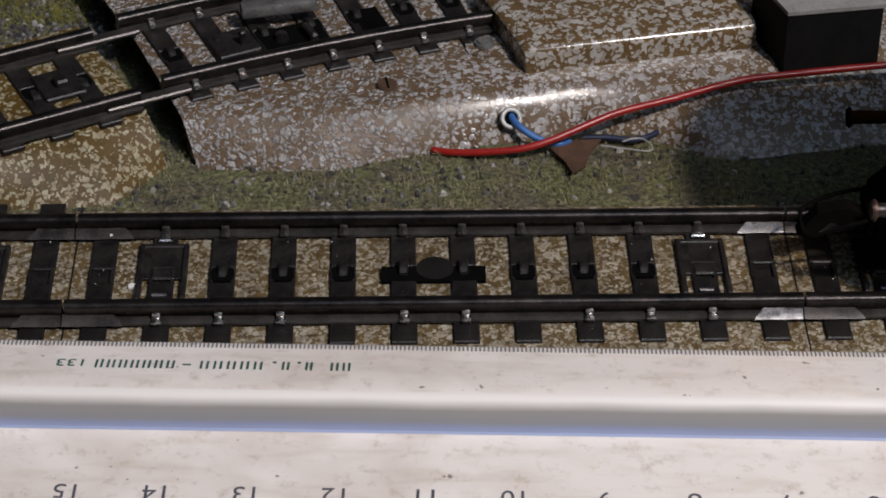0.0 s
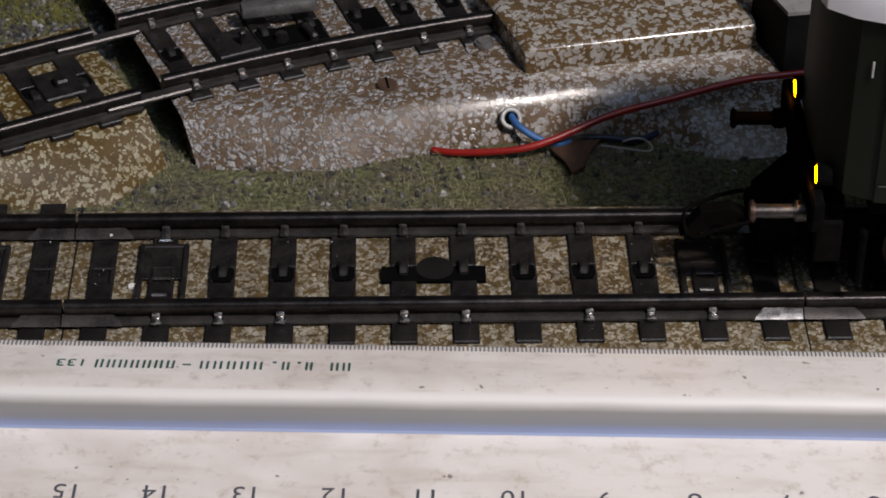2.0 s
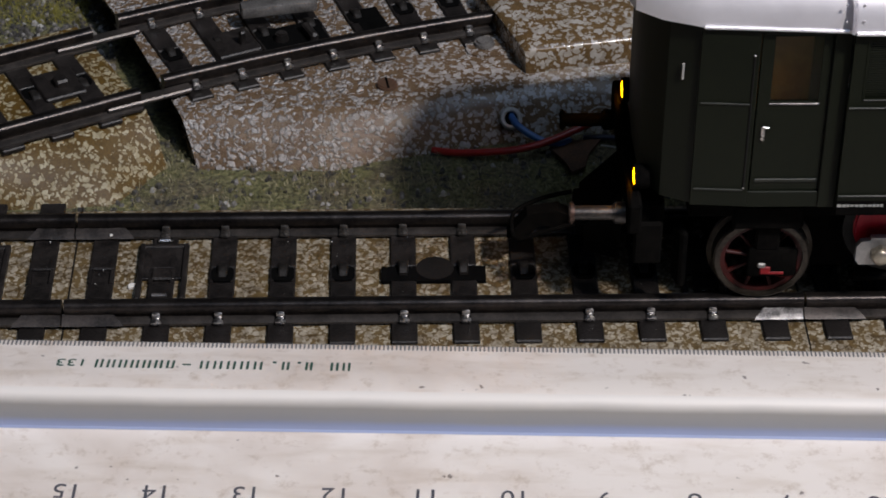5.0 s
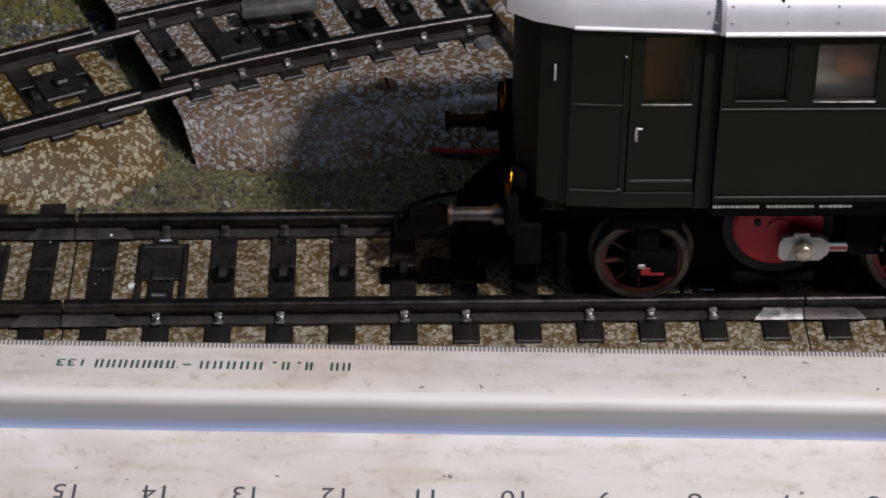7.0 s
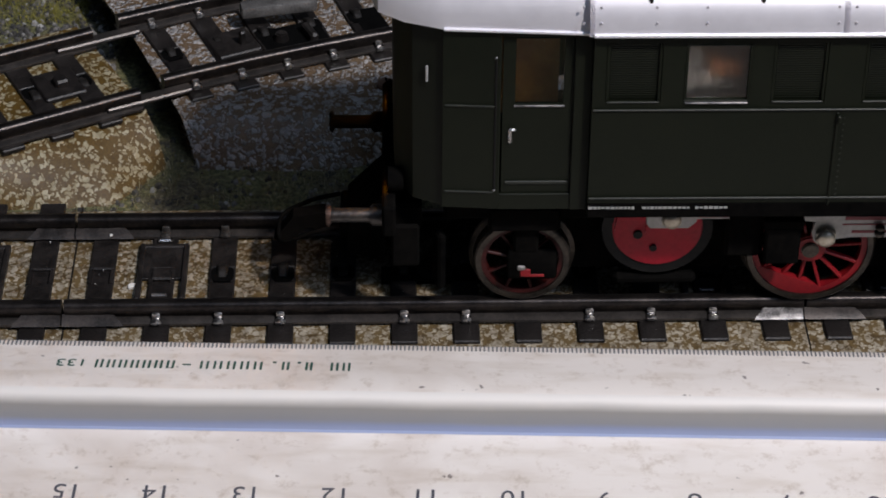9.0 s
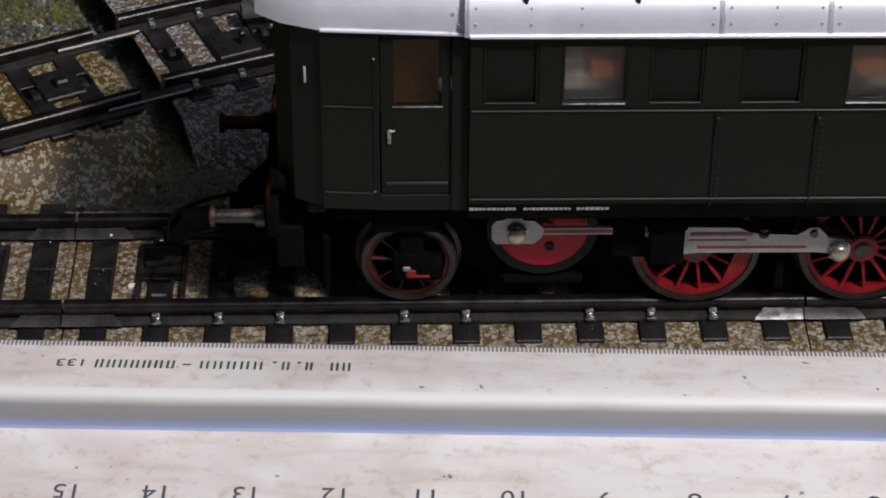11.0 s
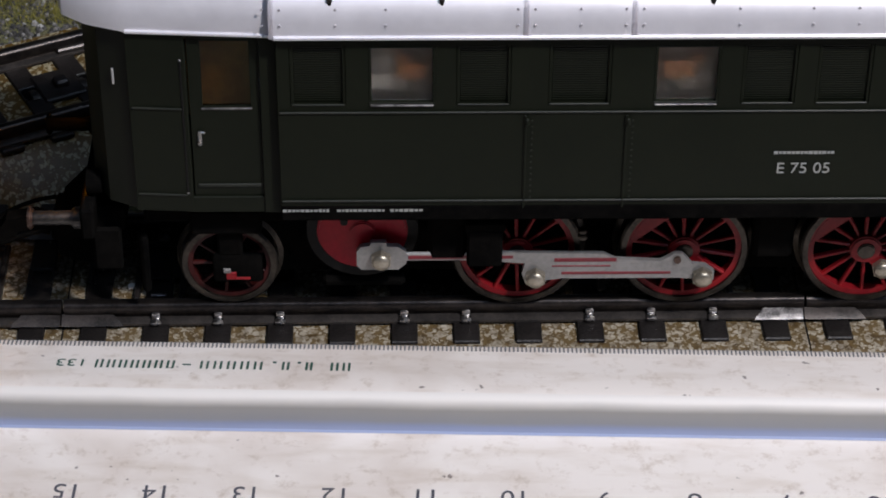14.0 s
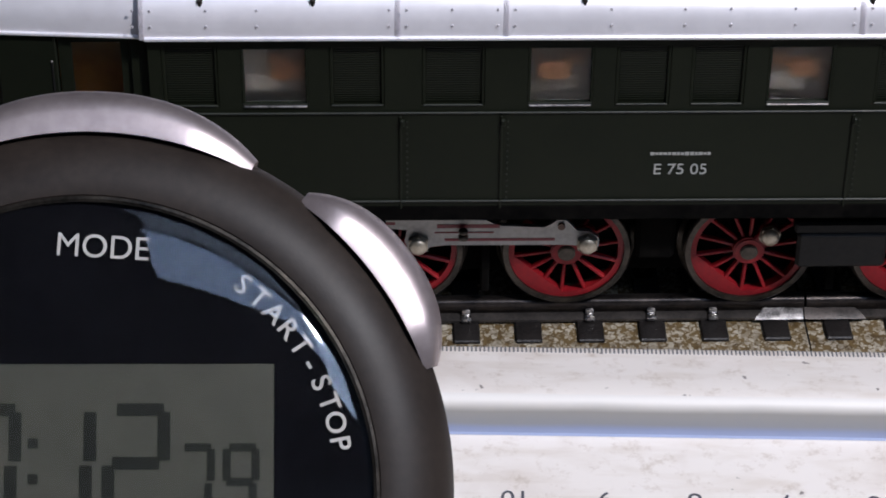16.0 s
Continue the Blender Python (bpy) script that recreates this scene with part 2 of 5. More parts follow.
def grass_material():
    m, n, l, b = material("static_grass_ground")
    vec = coords(n, l)
    big = noise_node(n, l, vec, 130, 4.0, 0.5)
    fine = noise_node(n, l, vec, 1500, 4.0, 0.5)
    stones = noise_node(n, l, vec, 420, 2.0, 0.5)
    col = ramp(n, l, fine, [(0.3, (0.03, 0.027, 0.014)), (0.5, (0.10, 0.10, 0.038)), (0.72, (0.22, 0.20, 0.10))])
    col = mix(n, l, ramp(n, l, big, [(0.42, (0, 0, 0)), (0.6, (0.8, 0.8, 0.8))]), col, ramp(n, l, fine, [(0.3, (0.03, 0.025, 0.018)), (0.7, (0.14, 0.115, 0.075))]))
    col = mix(n, l, ramp(n, l, stones, [(0.63, (0, 0, 0)), (0.68, (1, 1, 1))]), col, (0.03, 0.028, 0.026))
    l.new(col, b.inputs["Base Color"])
    b.inputs["Roughness"].default_value = 0.85
    bump(n, l, b, fine, 0.8, 0.0008)
    return m


def blade_material():
    m, n, l, b = material("grass_fibres")
    g = n.new("ShaderNodeNewGeometry")
    col = ramp(n, l, g.outputs["Random Per Island"], [(0.0, (0.065, 0.062, 0.022)), (0.5, (0.145, 0.135, 0.055)), (0.8, (0.25, 0.22, 0.12)), (1.0, (0.38, 0.34, 0.23))])
    l.new(col, b.inputs["Base Color"])
    b.inputs["Roughness"].default_value = 0.7
    return m


def gravel_material():
    m, n, l, b = material("loose_gravel")
    g = n.new("ShaderNodeNewGeometry")
    col = ramp(n, l, g.outputs["Random Per Island"], [(0.0, (0.022, 0.020, 0.018)), (0.55, (0.07, 0.066, 0.06)), (0.85, (0.17, 0.16, 0.15)), (1.0, (0.34, 0.33, 0.31))])
    l.new(col, b.inputs["Base Color"])
    b.inputs["Roughness"].default_value = 0.7
    return m


def clear_glass(name, rough=0.02, colour=(1, 1, 1)):
    m, n, l, b = material(name)
    b.inputs["Base Color"].default_value = (*colour, 1)
    b.inputs["Transmission Weight"].default_value = 1.0
    b.inputs["Roughness"].default_value, b.inputs["IOR"].default_value = rough, 1.45
    return m


YELLOW_FLOCK = plain("yellow_flock_fibres", (0.19, 0.17, 0.025), 0.8)
RULER = ruler_material()
GROOVE_SHADE = shade_strip_material()
GRASS = grass_material()
BLADES = blade_material()
GRAVEL = gravel_material()
GLASS = clear_glass("moulded_window_glass", 0.3)
DOOR_GLASS = clear_glass("door_window_glass", 0.05)
CRYSTAL = clear_glass("watch_crystal", 0.01)


# ---------------------------------------------------------------- mesh helpers (millimetres)
def link(name, bm, mat, parent=None, smooth=None):
    bmesh.ops.recalc_face_normals(bm, faces=bm.faces)
    me = bpy.data.meshes.new(name)
    bm.to_mesh(me)
    bm.free()
    me.transform(Matrix.Scale(MM, 4))
    me.materials.append(mat)
    if smooth is not None:
        me.shade_smooth()
        me.set_sharp_from_angle(angle=radians(smooth))
    ob = new(name, me)
    if parent:
        ob.parent = parent
    return ob


def part(name, bm, mat, parent, label="", smooth=30):
    ob = link(name, bm, mat, parent, smooth)
    return tagged(ob, label) if label else ob


def thing(name, label, category, group="", at=(0, 0, 0)):
    ob = new(name)
    ob.empty_display_size = 0.01
    ob.location = [v * MM for v in at]
    return tagged(ob, label, category, group)


def box(bm, c, s, bevel=0.0, rz=0.0, segs=1, m=None):
    """Adds a box with centre c and size s to bm."""
    r = bmesh.ops.create_cube(bm, size=1.0, matrix=(m or Matrix.Identity(4)) @ pose(*c, 0, 0, rz) @ Matrix.Diagonal((*s, 1)))
    if bevel:
        vs = set(r["verts"])
        es = [e for e in bm.edges if e.verts[0] in vs and e.verts[1] in vs]
        bmesh.ops.bevel(bm, geom=es, offset=bevel, segments=segs, affect="EDGES", profile=0.5)
    return bm


def boxed(c, s, bevel=0.0, rz=0.0, segs=1):
    return box(bmesh.new(), c, s, bevel, rz, segs)


def cyl(bm, c, r, depth, axis="z", segs=24, r2=None, bevel=0.0):
    turn = {"z": pose(0, 0, 0), "y": pose(0, 0, 0, 90), "x": pose(0, 0, 0, 0, 90)}[axis]
    out = bmesh.ops.create_cone(bm, cap_ends=True, segments=segs, radius1=r, radius2=r if r2 is None else r2, depth=depth, matrix=pose(*c) @ turn)
    if bevel:
        vs = set(out["verts"])
        es = [e for e in bm.edges if e.verts[0] in vs and e.verts[1] in vs and len(e.link_faces) == 2 and any(len(f.verts) > 4 for f in e.link_faces)]
        bmesh.ops.bevel(bm, geom=es, offset=bevel, segments=2, affect="EDGES")
    return bm


def sweep(bm, path, profile, closed=True):
    """Sweeps a profile of (side, height) pairs along points (x, y, z); side is to the left of the way."""
    rings = []
    for i, p in enumerate(path):
        a, b = path[max(i - 1, 0)], path[min(i + 1, len(path) - 1)]
        d = Vector((b[0] - a[0], b[1] - a[1], 0)).normalized()
        s = Vector((-d.y, d.x, 0))
        rings.append([bm.verts.new(Vector(p) + s * u + Vector((0, 0, v))) for u, v in profile])
    k = len(profile)
    for r0, r1 in zip(rings, rings[1:]):
        for i in range(k if closed else k - 1):
            bm.faces.new((r0[i], r0[(i + 1) % k], r1[(i + 1) % k], r1[i]))
    if closed:
        bm.faces.new(rings[0])
        bm.faces.new(rings[-1])
    return bm


def tube(bm, path, r, segs=10):
    """A round wire along points, eased through them."""
    pts = [Vector(p) for p in path]
    fine = []
    for i in range(len(pts) - 1):
        p0, p1, p2, p3 = pts[max(i - 1, 0)], pts[i], pts[i + 1], pts[min(i + 2, len(pts) - 1)]
        for k in range(8):
            t = k / 8
            fine.append(0.5 * ((2 * p1) + (p2 - p0) * t + (2 * p0 - 5 * p1 + 4 * p2 - p3) * t * t + (3 * p1 - p0 - 3 * p2 + p3) * t ** 3))
    fine.append(pts[-1])
    rings, ref = [], Vector((0, 0, 1))
    for i, p in enumerate(fine):
        d = (fine[min(i + 1, len(fine) - 1)] - fine[max(i - 1, 0)]).normalized()
        u = d.cross(ref)
        u = u.normalized() if u.length > 1e-3 else d.cross(Vector((0, 1, 0))).normalized()
        w = u.cross(d)
        rings.append([bm.verts.new(p + r * (u * math.cos(a) + w * math.sin(a))) for a in (2 * math.pi * k / segs for k in range(segs))])
    for r0, r1 in zip(rings, rings[1:]):
        for i in range(segs):
            bm.faces.new((r0[i], r0[(i + 1) % segs], r1[(i + 1) % segs], r1[i]))
    bm.faces.new(rings[0])
    bm.faces.new(rings[-1])
    return bm


def prism(bm, outline, z0, z1, m=None):
    """Extrudes a flat outline (x, y) from z0 to z1."""
    m = m or Matrix.Identity(4)
    lo = [bm.verts.new(m @ Vector((x, y, z0))) for x, y in outline]
    hi = [bm.verts.new(m @ Vector((x, y, z1))) for x, y in outline]
    bm.faces.new(lo)
    bm.faces.new(hi)
    for i in range(len(lo)):
        j = (i + 1) % len(lo)
        bm.faces.new((lo[i], lo[j], hi[j], hi[i]))
    return bm


def hull(bm, stations, m=None):
    """Joins rings of equal length."""
    vs = [[bm.verts.new(p) for p in s] for s in stations]
    k = len(vs[0])
    for a, b in zip(vs, vs[1:]):
        for i in range(k):
            bm.faces.new((a[i], a[(i + 1) % k], b[(i + 1) % k], b[i]))
    bm.faces.new(vs[0])
    bm.faces.new(vs[-1])
    return bm


def lettering(name, text, size, mat, parent, m, label="", depth=0.02, align="LEFT", bold=0.0):
    """Raised letters, m in millimetres: x along the line, y up the letters."""
    cu = bpy.data.curves.new(name, "FONT")
    cu.body, cu.size, cu.extrude, cu.align_x, cu.offset = text, size, depth, align, bold
    tmp = new(name, cu)
    me = bpy.data.meshes.new_from_object(tmp.evaluated_get(bpy.context.evaluated_depsgraph_get()))
    bpy.data.objects.remove(tmp)
    me.transform(Matrix.Scale(MM, 4) @ m)
    me.materials.clear()
    me.materials.append(mat)
    ob = new(name, me)
    ob.parent = parent
    return tagged(ob, label) if label else ob


SIDE = pose(0, 0, 0, 90)  # x along, y up, facing the front


# ---------------------------------------------------------------- the room
def room():
    t = 100
    x0, x1, y0, y1, z0, z1 = -1700, 1700, -1700, 1500, -900, 1500
    walls = {
        "wall_north": [((x0 + x1) / 2, y1 + t / 2, (z0 + z1) / 2, x1 - x0, t, z1 - z0)],
        "wall_west": [(x0 - t / 2, (y0 + y1) / 2, (z0 + z1) / 2, t, y1 - y0 + 2 * t, z1 - z0)],
        "wall_east": [(x1 + t / 2, (y0 + y1) / 2, (z0 + z1) / 2, t, y1 - y0 + 2 * t, z1 - z0)],
        "wall_south": [((x0 + x1) / 2, y0 - t / 2, (z0 + z1) / 2, x1 - x0, t, z1 - z0)],
        "floor": [(0, -100, z0 - t / 2, x1 - x0, y1 - y0, t)],
        "ceiling": [(0, -100, z1 + t / 2, x1 - x0 + 2 * t, y1 - y0 + 2 * t, t)],
    }
    for name, boxes in walls.items():
        bm = bmesh.new()
        for x, y, z, sx, sy, sz in boxes:
            box(bm, (x, y, z), (sx, sy, sz))
        tagged(link(name, bm, ROOM), "plain painted room " + name.split("_")[0], name.split("_")[0], kind="structure")


def baseboard():
    bm = bmesh.new()
    nx, ny = 120, 90
    grid = {}
    for i in range(nx + 1):
        for j in range(ny + 1):
            x, y = -150 + 300 * i / nx, -110 + 260 * j / ny
            z = 0.35 * noise.noise(Vector((x * 0.35, y * 0.35, 0))) + 0.25 * noise.noise(Vector((x * 1.1, y * 1.1, 3)))
            if y < 15:
                z = -0.2
            grid[i, j] = bm.verts.new((x, y, z))
    for i in range(nx):
        for j in range(ny):
            bm.faces.new((grid[i, j], grid[i + 1, j], grid[i + 1, j + 1], grid[i, j + 1]))
    tagged(link("ground", bm, GRASS, None, 60), "olive static grass ground of the model layout", "ground", kind="structure")
    tagged(link("layout_board", boxed((0, 20, -12), (700, 500, 20), 1.0), MATT_BLACK), "dark board under the model layout", "board", kind="structure")


def scatter(name, label, mat, count, build, region, seed):
    rnd = random.Random(seed)
    verts, faces = [], []
    for _ in range(count):
        x, y = region(rnd)
        build(rnd, x, y, verts, faces)
    me = bpy.data.meshes.new(name)
    me.from_pydata([(a * MM, b * MM, c * MM) for a, b, c in verts], [], faces)
    me.materials.append(mat)
    return tagged(new(name, me), label, "ground cover", kind="stuff")


def blade(rnd, x, y, verts, faces):
    if noise.noise(Vector((x * 0.09, y * 0.16, 7))) + rnd.uniform(-0.35, 0.35) < -0.12:
        return
    a, h, lean = rnd.uniform(0, 6.28), rnd.uniform(0.4, 1.25), rnd.uniform(0.3, 1.4)
    w = rnd.uniform(0.025, 0.055)
    dx, dy = math.cos(a), math.sin(a)
    k = len(verts)
    verts += [(x - dy * w, y + dx * w, -0.1), (x + dy * w, y - dx * w, -0.1), (x + dx * lean * 0.4 + dy * w * 0.7, y + dy * lean * 0.4 - dx * w * 0.7, h * 0.65),
              (x + dx * lean * 0.4 - dy * w * 0.7, y + dy * lean * 0.4 + dx * w * 0.7, h * 0.65), (x + dx * lean, y + dy * lean, h)]
    faces += [(k, k + 1, k + 2, k + 3), (k + 3, k + 2, k + 4)]


def pebble(rnd, x, y, verts, faces):
    r = 0.18 + 0.45 * rnd.random() ** 2
    k = len(verts)
    pts = [Vector((math.cos(a) * r * rnd.uniform(0.7, 1.2), math.sin(a) * r * rnd.uniform(0.7, 1.2), -0.1)) for a in (0, 1.26, 2.5, 3.8, 5.0)]
    top = [p * rnd.uniform(0.45, 0.8) + Vector((0, 0, r * rnd.uniform(0.7, 1.3))) for p in pts]
    verts += [(x + p.x, y + p.y, p.z) for p in pts + top]
    faces += [(k + i, k + (i + 1) % 5, k + 5 + (i + 1) % 5, k + 5 + i) for i in range(5)] + [tuple(range(k + 5, k + 10))]


def crumb(rnd, x, y, verts, faces):
    """A speck that lies on the sleepers or on the bed between them."""
    off = abs((x / 7.5) % 1.0 - 0.5)
    z = 6.47 if off < 0.2 else 6.0
    if y < -7.0 and y > -11.0 or 0.2 <= off < 0.26:
        return
    q = 0.05 + 0.09 * rnd.random() ** 3
    k = len(verts)
    pts = [(math.cos(a) * q * rnd.uniform(0.6, 1.3), math.sin(a) * q * rnd.uniform(0.6, 1.3)) for a in (0, 1.6, 3.1, 4.7)]
    verts += [(x + px, y + py, z - 0.03) for px, py in pts] + [(x, y, z + q)]
    faces += [(k, k + 1, k + 4), (k + 1, k + 2, k + 4), (k + 2, k + 3, k + 4), (k + 3, k, k + 4)]


# ---------------------------------------------------------------- track
RAIL_PROFILE = [(-0.85, 7.7), (-0.85, 8.55), (-0.6, 8.9), (-0.25, 9.0), (0.25, 9.0), (0.6, 8.9), (0.85, 8.55), (0.85, 7.7), (0.45, 7.5), (0.45, 6.95), (-0.45, 6.95), (-0.45, 7.5)]
FOOT_PROFILE = [(-1.7, 6.45), (-1.7, 6.75), (-0.9, 6.95), (0.9, 6.95), (1.7, 6.75), (1.7, 6.45)]
GAUGE = 8.95


def sleeper_mesh(far=12.6, near=14.3):
    """One pressed sleeper, 3.2 mm wide, across the whole bed, with a slot under each stud."""
    bm = bmesh.new()
    for y0, y1 in ((-near, -2.0), (1.0, far)):
        box(bm, (0, (y0 + y1) / 2, 6.1), (3.2, y1 - y0, 0.75), 0.15)
    for x in (-1.35, 1.35):
        box(bm, (x, -0.5, 6.1), (0.5, 3.0, 0.75))
    box(bm, (0, -0.5, 5.97), (2.6, 3.4, 0.14))
    bmesh.ops.recalc_face_normals(bm, faces=bm.faces)
    me = bpy.data.meshes.new("sleeper")
    bm.to_mesh(me)
    bm.free()
    me.transform(Matrix.Scale(MM, 4))
    me.materials.append(SLEEPER)
    return me


def shared(bm, name, mat, smooth=30):
    bmesh.ops.recalc_face_normals(bm, faces=bm.faces)
    me = bpy.data.meshes.new(name)
    bm.to_mesh(me)
    bm.free()
    me.transform(Matrix.Scale(MM, 4))
    me.materials.append(mat)
    me.shade_smooth()
    me.set_sharp_from_angle(angle=radians(smooth))
    return me


def put(name, me, parent, m):
    ob = new(name, me)
    ob.parent = parent
    ob.matrix_basis = Matrix.Translation(m.translation * MM) @ m.to_3x3().to_4x4()
    return ob


def clip_mesh(mat):
    bm = bmesh.new()
    box(bm, (0, -1.45, 6.95), (1.25, 1.3, 0.5), 0.2, 0, 2)
    box(bm, (0, -0.85, 7.35), (1.05, 0.7, 0.9), 0.25, 0, 2)
    cyl(bm, (0.1, -1.75, 7.2), 0.4, 0.35, "z", 12, 0.25, 0.08)
    return shared(bm, "rail_clip", mat)


def stud_mesh():
    bm = bmesh.new()
    rows = []
    for k in range(9):
        y, z = 1.6 - 0.33 * k, 6.45 + 0.5 * math.sin(0.2 + k * 0.36)
        w = 0.68 - 0.02 * k
        rows.append([(-w, y, z - 0.5), (-w, y, z - 0.05), (-w * 0.7, y, z + 0.1), (w * 0.7, y, z + 0.1), (w, y, z - 0.05), (w, y, z - 0.5)])
    hull(bm, rows)
    return shared(bm, "contact_stud", STUD)


def hole_patch_mesh():
    # flat black plate on the sleeper, darkness of the stud's hole as colour
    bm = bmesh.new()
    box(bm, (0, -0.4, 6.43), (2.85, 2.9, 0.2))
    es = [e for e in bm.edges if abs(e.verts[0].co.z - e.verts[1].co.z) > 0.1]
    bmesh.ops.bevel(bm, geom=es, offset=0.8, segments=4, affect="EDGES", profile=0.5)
    return shared(bm, "stud_hole_patch", HOLE_SHADE)


def bed_mesh(length):
    """The pressed ballast bed of a straight section; the flat top stays closed under the slots."""
    bm = bmesh.new()
    prof = [(-21.5, 0.0), (-17.2, 5.0), (-16.4, 5.7), (-15.4, 6.0), (13.6, 6.0), (14.3, 5.8), (14.8, 5.2), (19.6, 0.0), (19.0, 0.0), (13.2, 5.4), (-15.2, 5.4), (-20.9, 0.0)]
    sweep(bm, [(-length / 2 + 0.1, 0, 0), (length / 2 - 0.1, 0, 0)], prof)
    return bm


SLEEPER_ME, LONG_ME, HOLE_ME, CLIP_ME, STUD_ME = sleeper_mesh(), sleeper_mesh(15.3), hole_patch_mesh(), clip_mesh(CLIP), stud_mesh()
DULL_CLIP_ME, STUB_ME = clip_mesh(DULL_CLIP), sleeper_mesh(12.6, 12.7)
FLIP = pose(0, 0, 0, 0, 0, 180)


def straight_section(cx, label):
    track = thing("track_section", label, "model track", "track sections of the front line", (cx, 0, 0))
    part("ballast_bed", bed_mesh(90), BALLAST_FINE, track, "brown and beige printed ballast bed")
    for y in (-GAUGE, GAUGE):
        rail = part("rail", sweep(bmesh.new(), [(-44.85, y, 0), (44.85, y, 0)], RAIL_PROFILE), RAIL, track, smooth=50)
        part("rail_foot", sweep(bmesh.new(), [(-44.85, y, 0), (44.85, y, 0)], FOOT_PROFILE), RAIL_FOOT, rail)
    for i in range(12):
        x = (i - 5.5) * 7.5
        put("sleeper", LONG_ME if cx < -50 else SLEEPER_ME, track, pose(x, 0, 0))
        if i in (0, 11):
            continue
        if i not in (1, 10, 5, 6):
            put("contact_stud", STUD_ME, track, pose(x, 0, 0))
            put("stud_hole_patch", HOLE_ME, track, pose(x, 0, 0))
        if i not in (4, 7):
            put("rail_clip", CLIP_ME, track, pose(x, -GAUGE, 0))
        put("rail_clip", DULL_CLIP_ME, track, pose(x, GAUGE, 0))
        put("rail_clip", DULL_CLIP_ME, track, pose(x, -GAUGE, 0) @ FLIP)
        put("rail_clip", DULL_CLIP_ME, track, pose(x, GAUGE, 0) @ FLIP)
    for x in (-33.75, 33.75):
        bm = bmesh.new()
        for dx in (-2.75, 2.75):
            box(bm, (x + dx, 0.2, 6.25), (0.7, 11.5, 1.1), 0.15)
        box(bm, (x, 5.6, 6.25), (5.6, 0.8, 0.9), 0.15)
        box(bm, (x, -0.6, 6.45), (2.6, 1.6, 0.5), 0.2)
        part("contact_frame", bm, SLEEPER, track, "black folded contact frame")
        part("contact_tongue", boxed((x, 6.6, 6.7), (1.9, 0.8, 0.5), 0.15), CLIP, track, "bare tin contact tongue")
        bm = boxed((x, 2.2, 6.2), (5.2, 6.6, 0.5), 0.1)
        part("contact_plate", bm, SLEEPER, track)
        part("contact_edge", boxed((x - 0.1, -4.6, 6.5), (1.9, 0.5, 0.4), 0.1), PLATE, track)
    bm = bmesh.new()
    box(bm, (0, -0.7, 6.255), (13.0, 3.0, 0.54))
    part("fixing_slot_patch", bm, HOLE_SHADE, track, "black slab painted as the slot beside the fixing hole")
    # raised dark disc; its colour stands in for the shaded hole
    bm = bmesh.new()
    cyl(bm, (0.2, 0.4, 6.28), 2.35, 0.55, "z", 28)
    part("screw_hole_disc", bm, RECESS, track, "dark brown disc painted as the round fixing hole")
    for x in (-3.75, 3.75):
        put("contact_stud", STUD_ME, track, pose(x, 0, 0.35))
    for y in (-GAUGE, GAUGE):
        for k, (x0, x1, lean) in enumerate(((-50.0, -45.3, 1.0), (-45.1, -38.9, -1.0))):
            bm = joiner_plate(x0, x1, y, lean)
            fresh = cx > 50 and k == 0
            part("rail_joiner", bm, PLATE if fresh else OLD_PLATE, track, "scuffed bright tin rail joiner plate" if fresh else "blackened tin rail joiner plate", 40)
    bm = bmesh.new()
    box(bm, (-45.0, 0, 5.98), (0.22, 30, 0.10))
    part("bed_joint", bm, RECESS, track)
    return track


def joiner_plate(x0, x1, y, lean):
    """One half of a folded joiner: a sloping plate at the rail's foot with a slanted end and shallow dents."""
    bm = bmesh.new()
    rows = []
    for k in range(9):
        f = k / 8
        ring_pts = []
        for v, (dy, z) in enumerate(((-0.75, 7.55), (-1.2, 7.35), (-1.95, 6.98), (-2.15, 6.8), (-1.8, 6.72), (-0.75, 7.1))):
            cut = lean * 0.9 * (dy + 0.75)
            xa, xb = (x0 + cut, x1) if lean > 0 else (x0, x1 + cut)
            dent = 0.14 * noise.noise(Vector((x0 + f * 9, dy, y)))
            ring_pts.append((xa + (xb - xa) * f, y + dy, z + dent))
        rows.append(ring_pts)
    return hull(bm, rows)


def heading_path(p, deg, bend, length, step=4.0):
    """Points of a line from p with a heading in degrees that turns by bend degrees a millimetre."""
    out, x, y, a = [], p[0], p[1], deg
    n = max(1, int(abs(length) / step))
    d = length / n
    for i in range(n + 1):
        out.append((x, y, 0, a))
        a += bend * d
        x += math.cos(radians(a)) * d
        y += math.sin(radians(a)) * d
    return out


def offset_path(path, side):
    return [(x - math.sin(radians(a)) * side, y + math.cos(radians(a)) * side, z) for x, y, z, a in path]


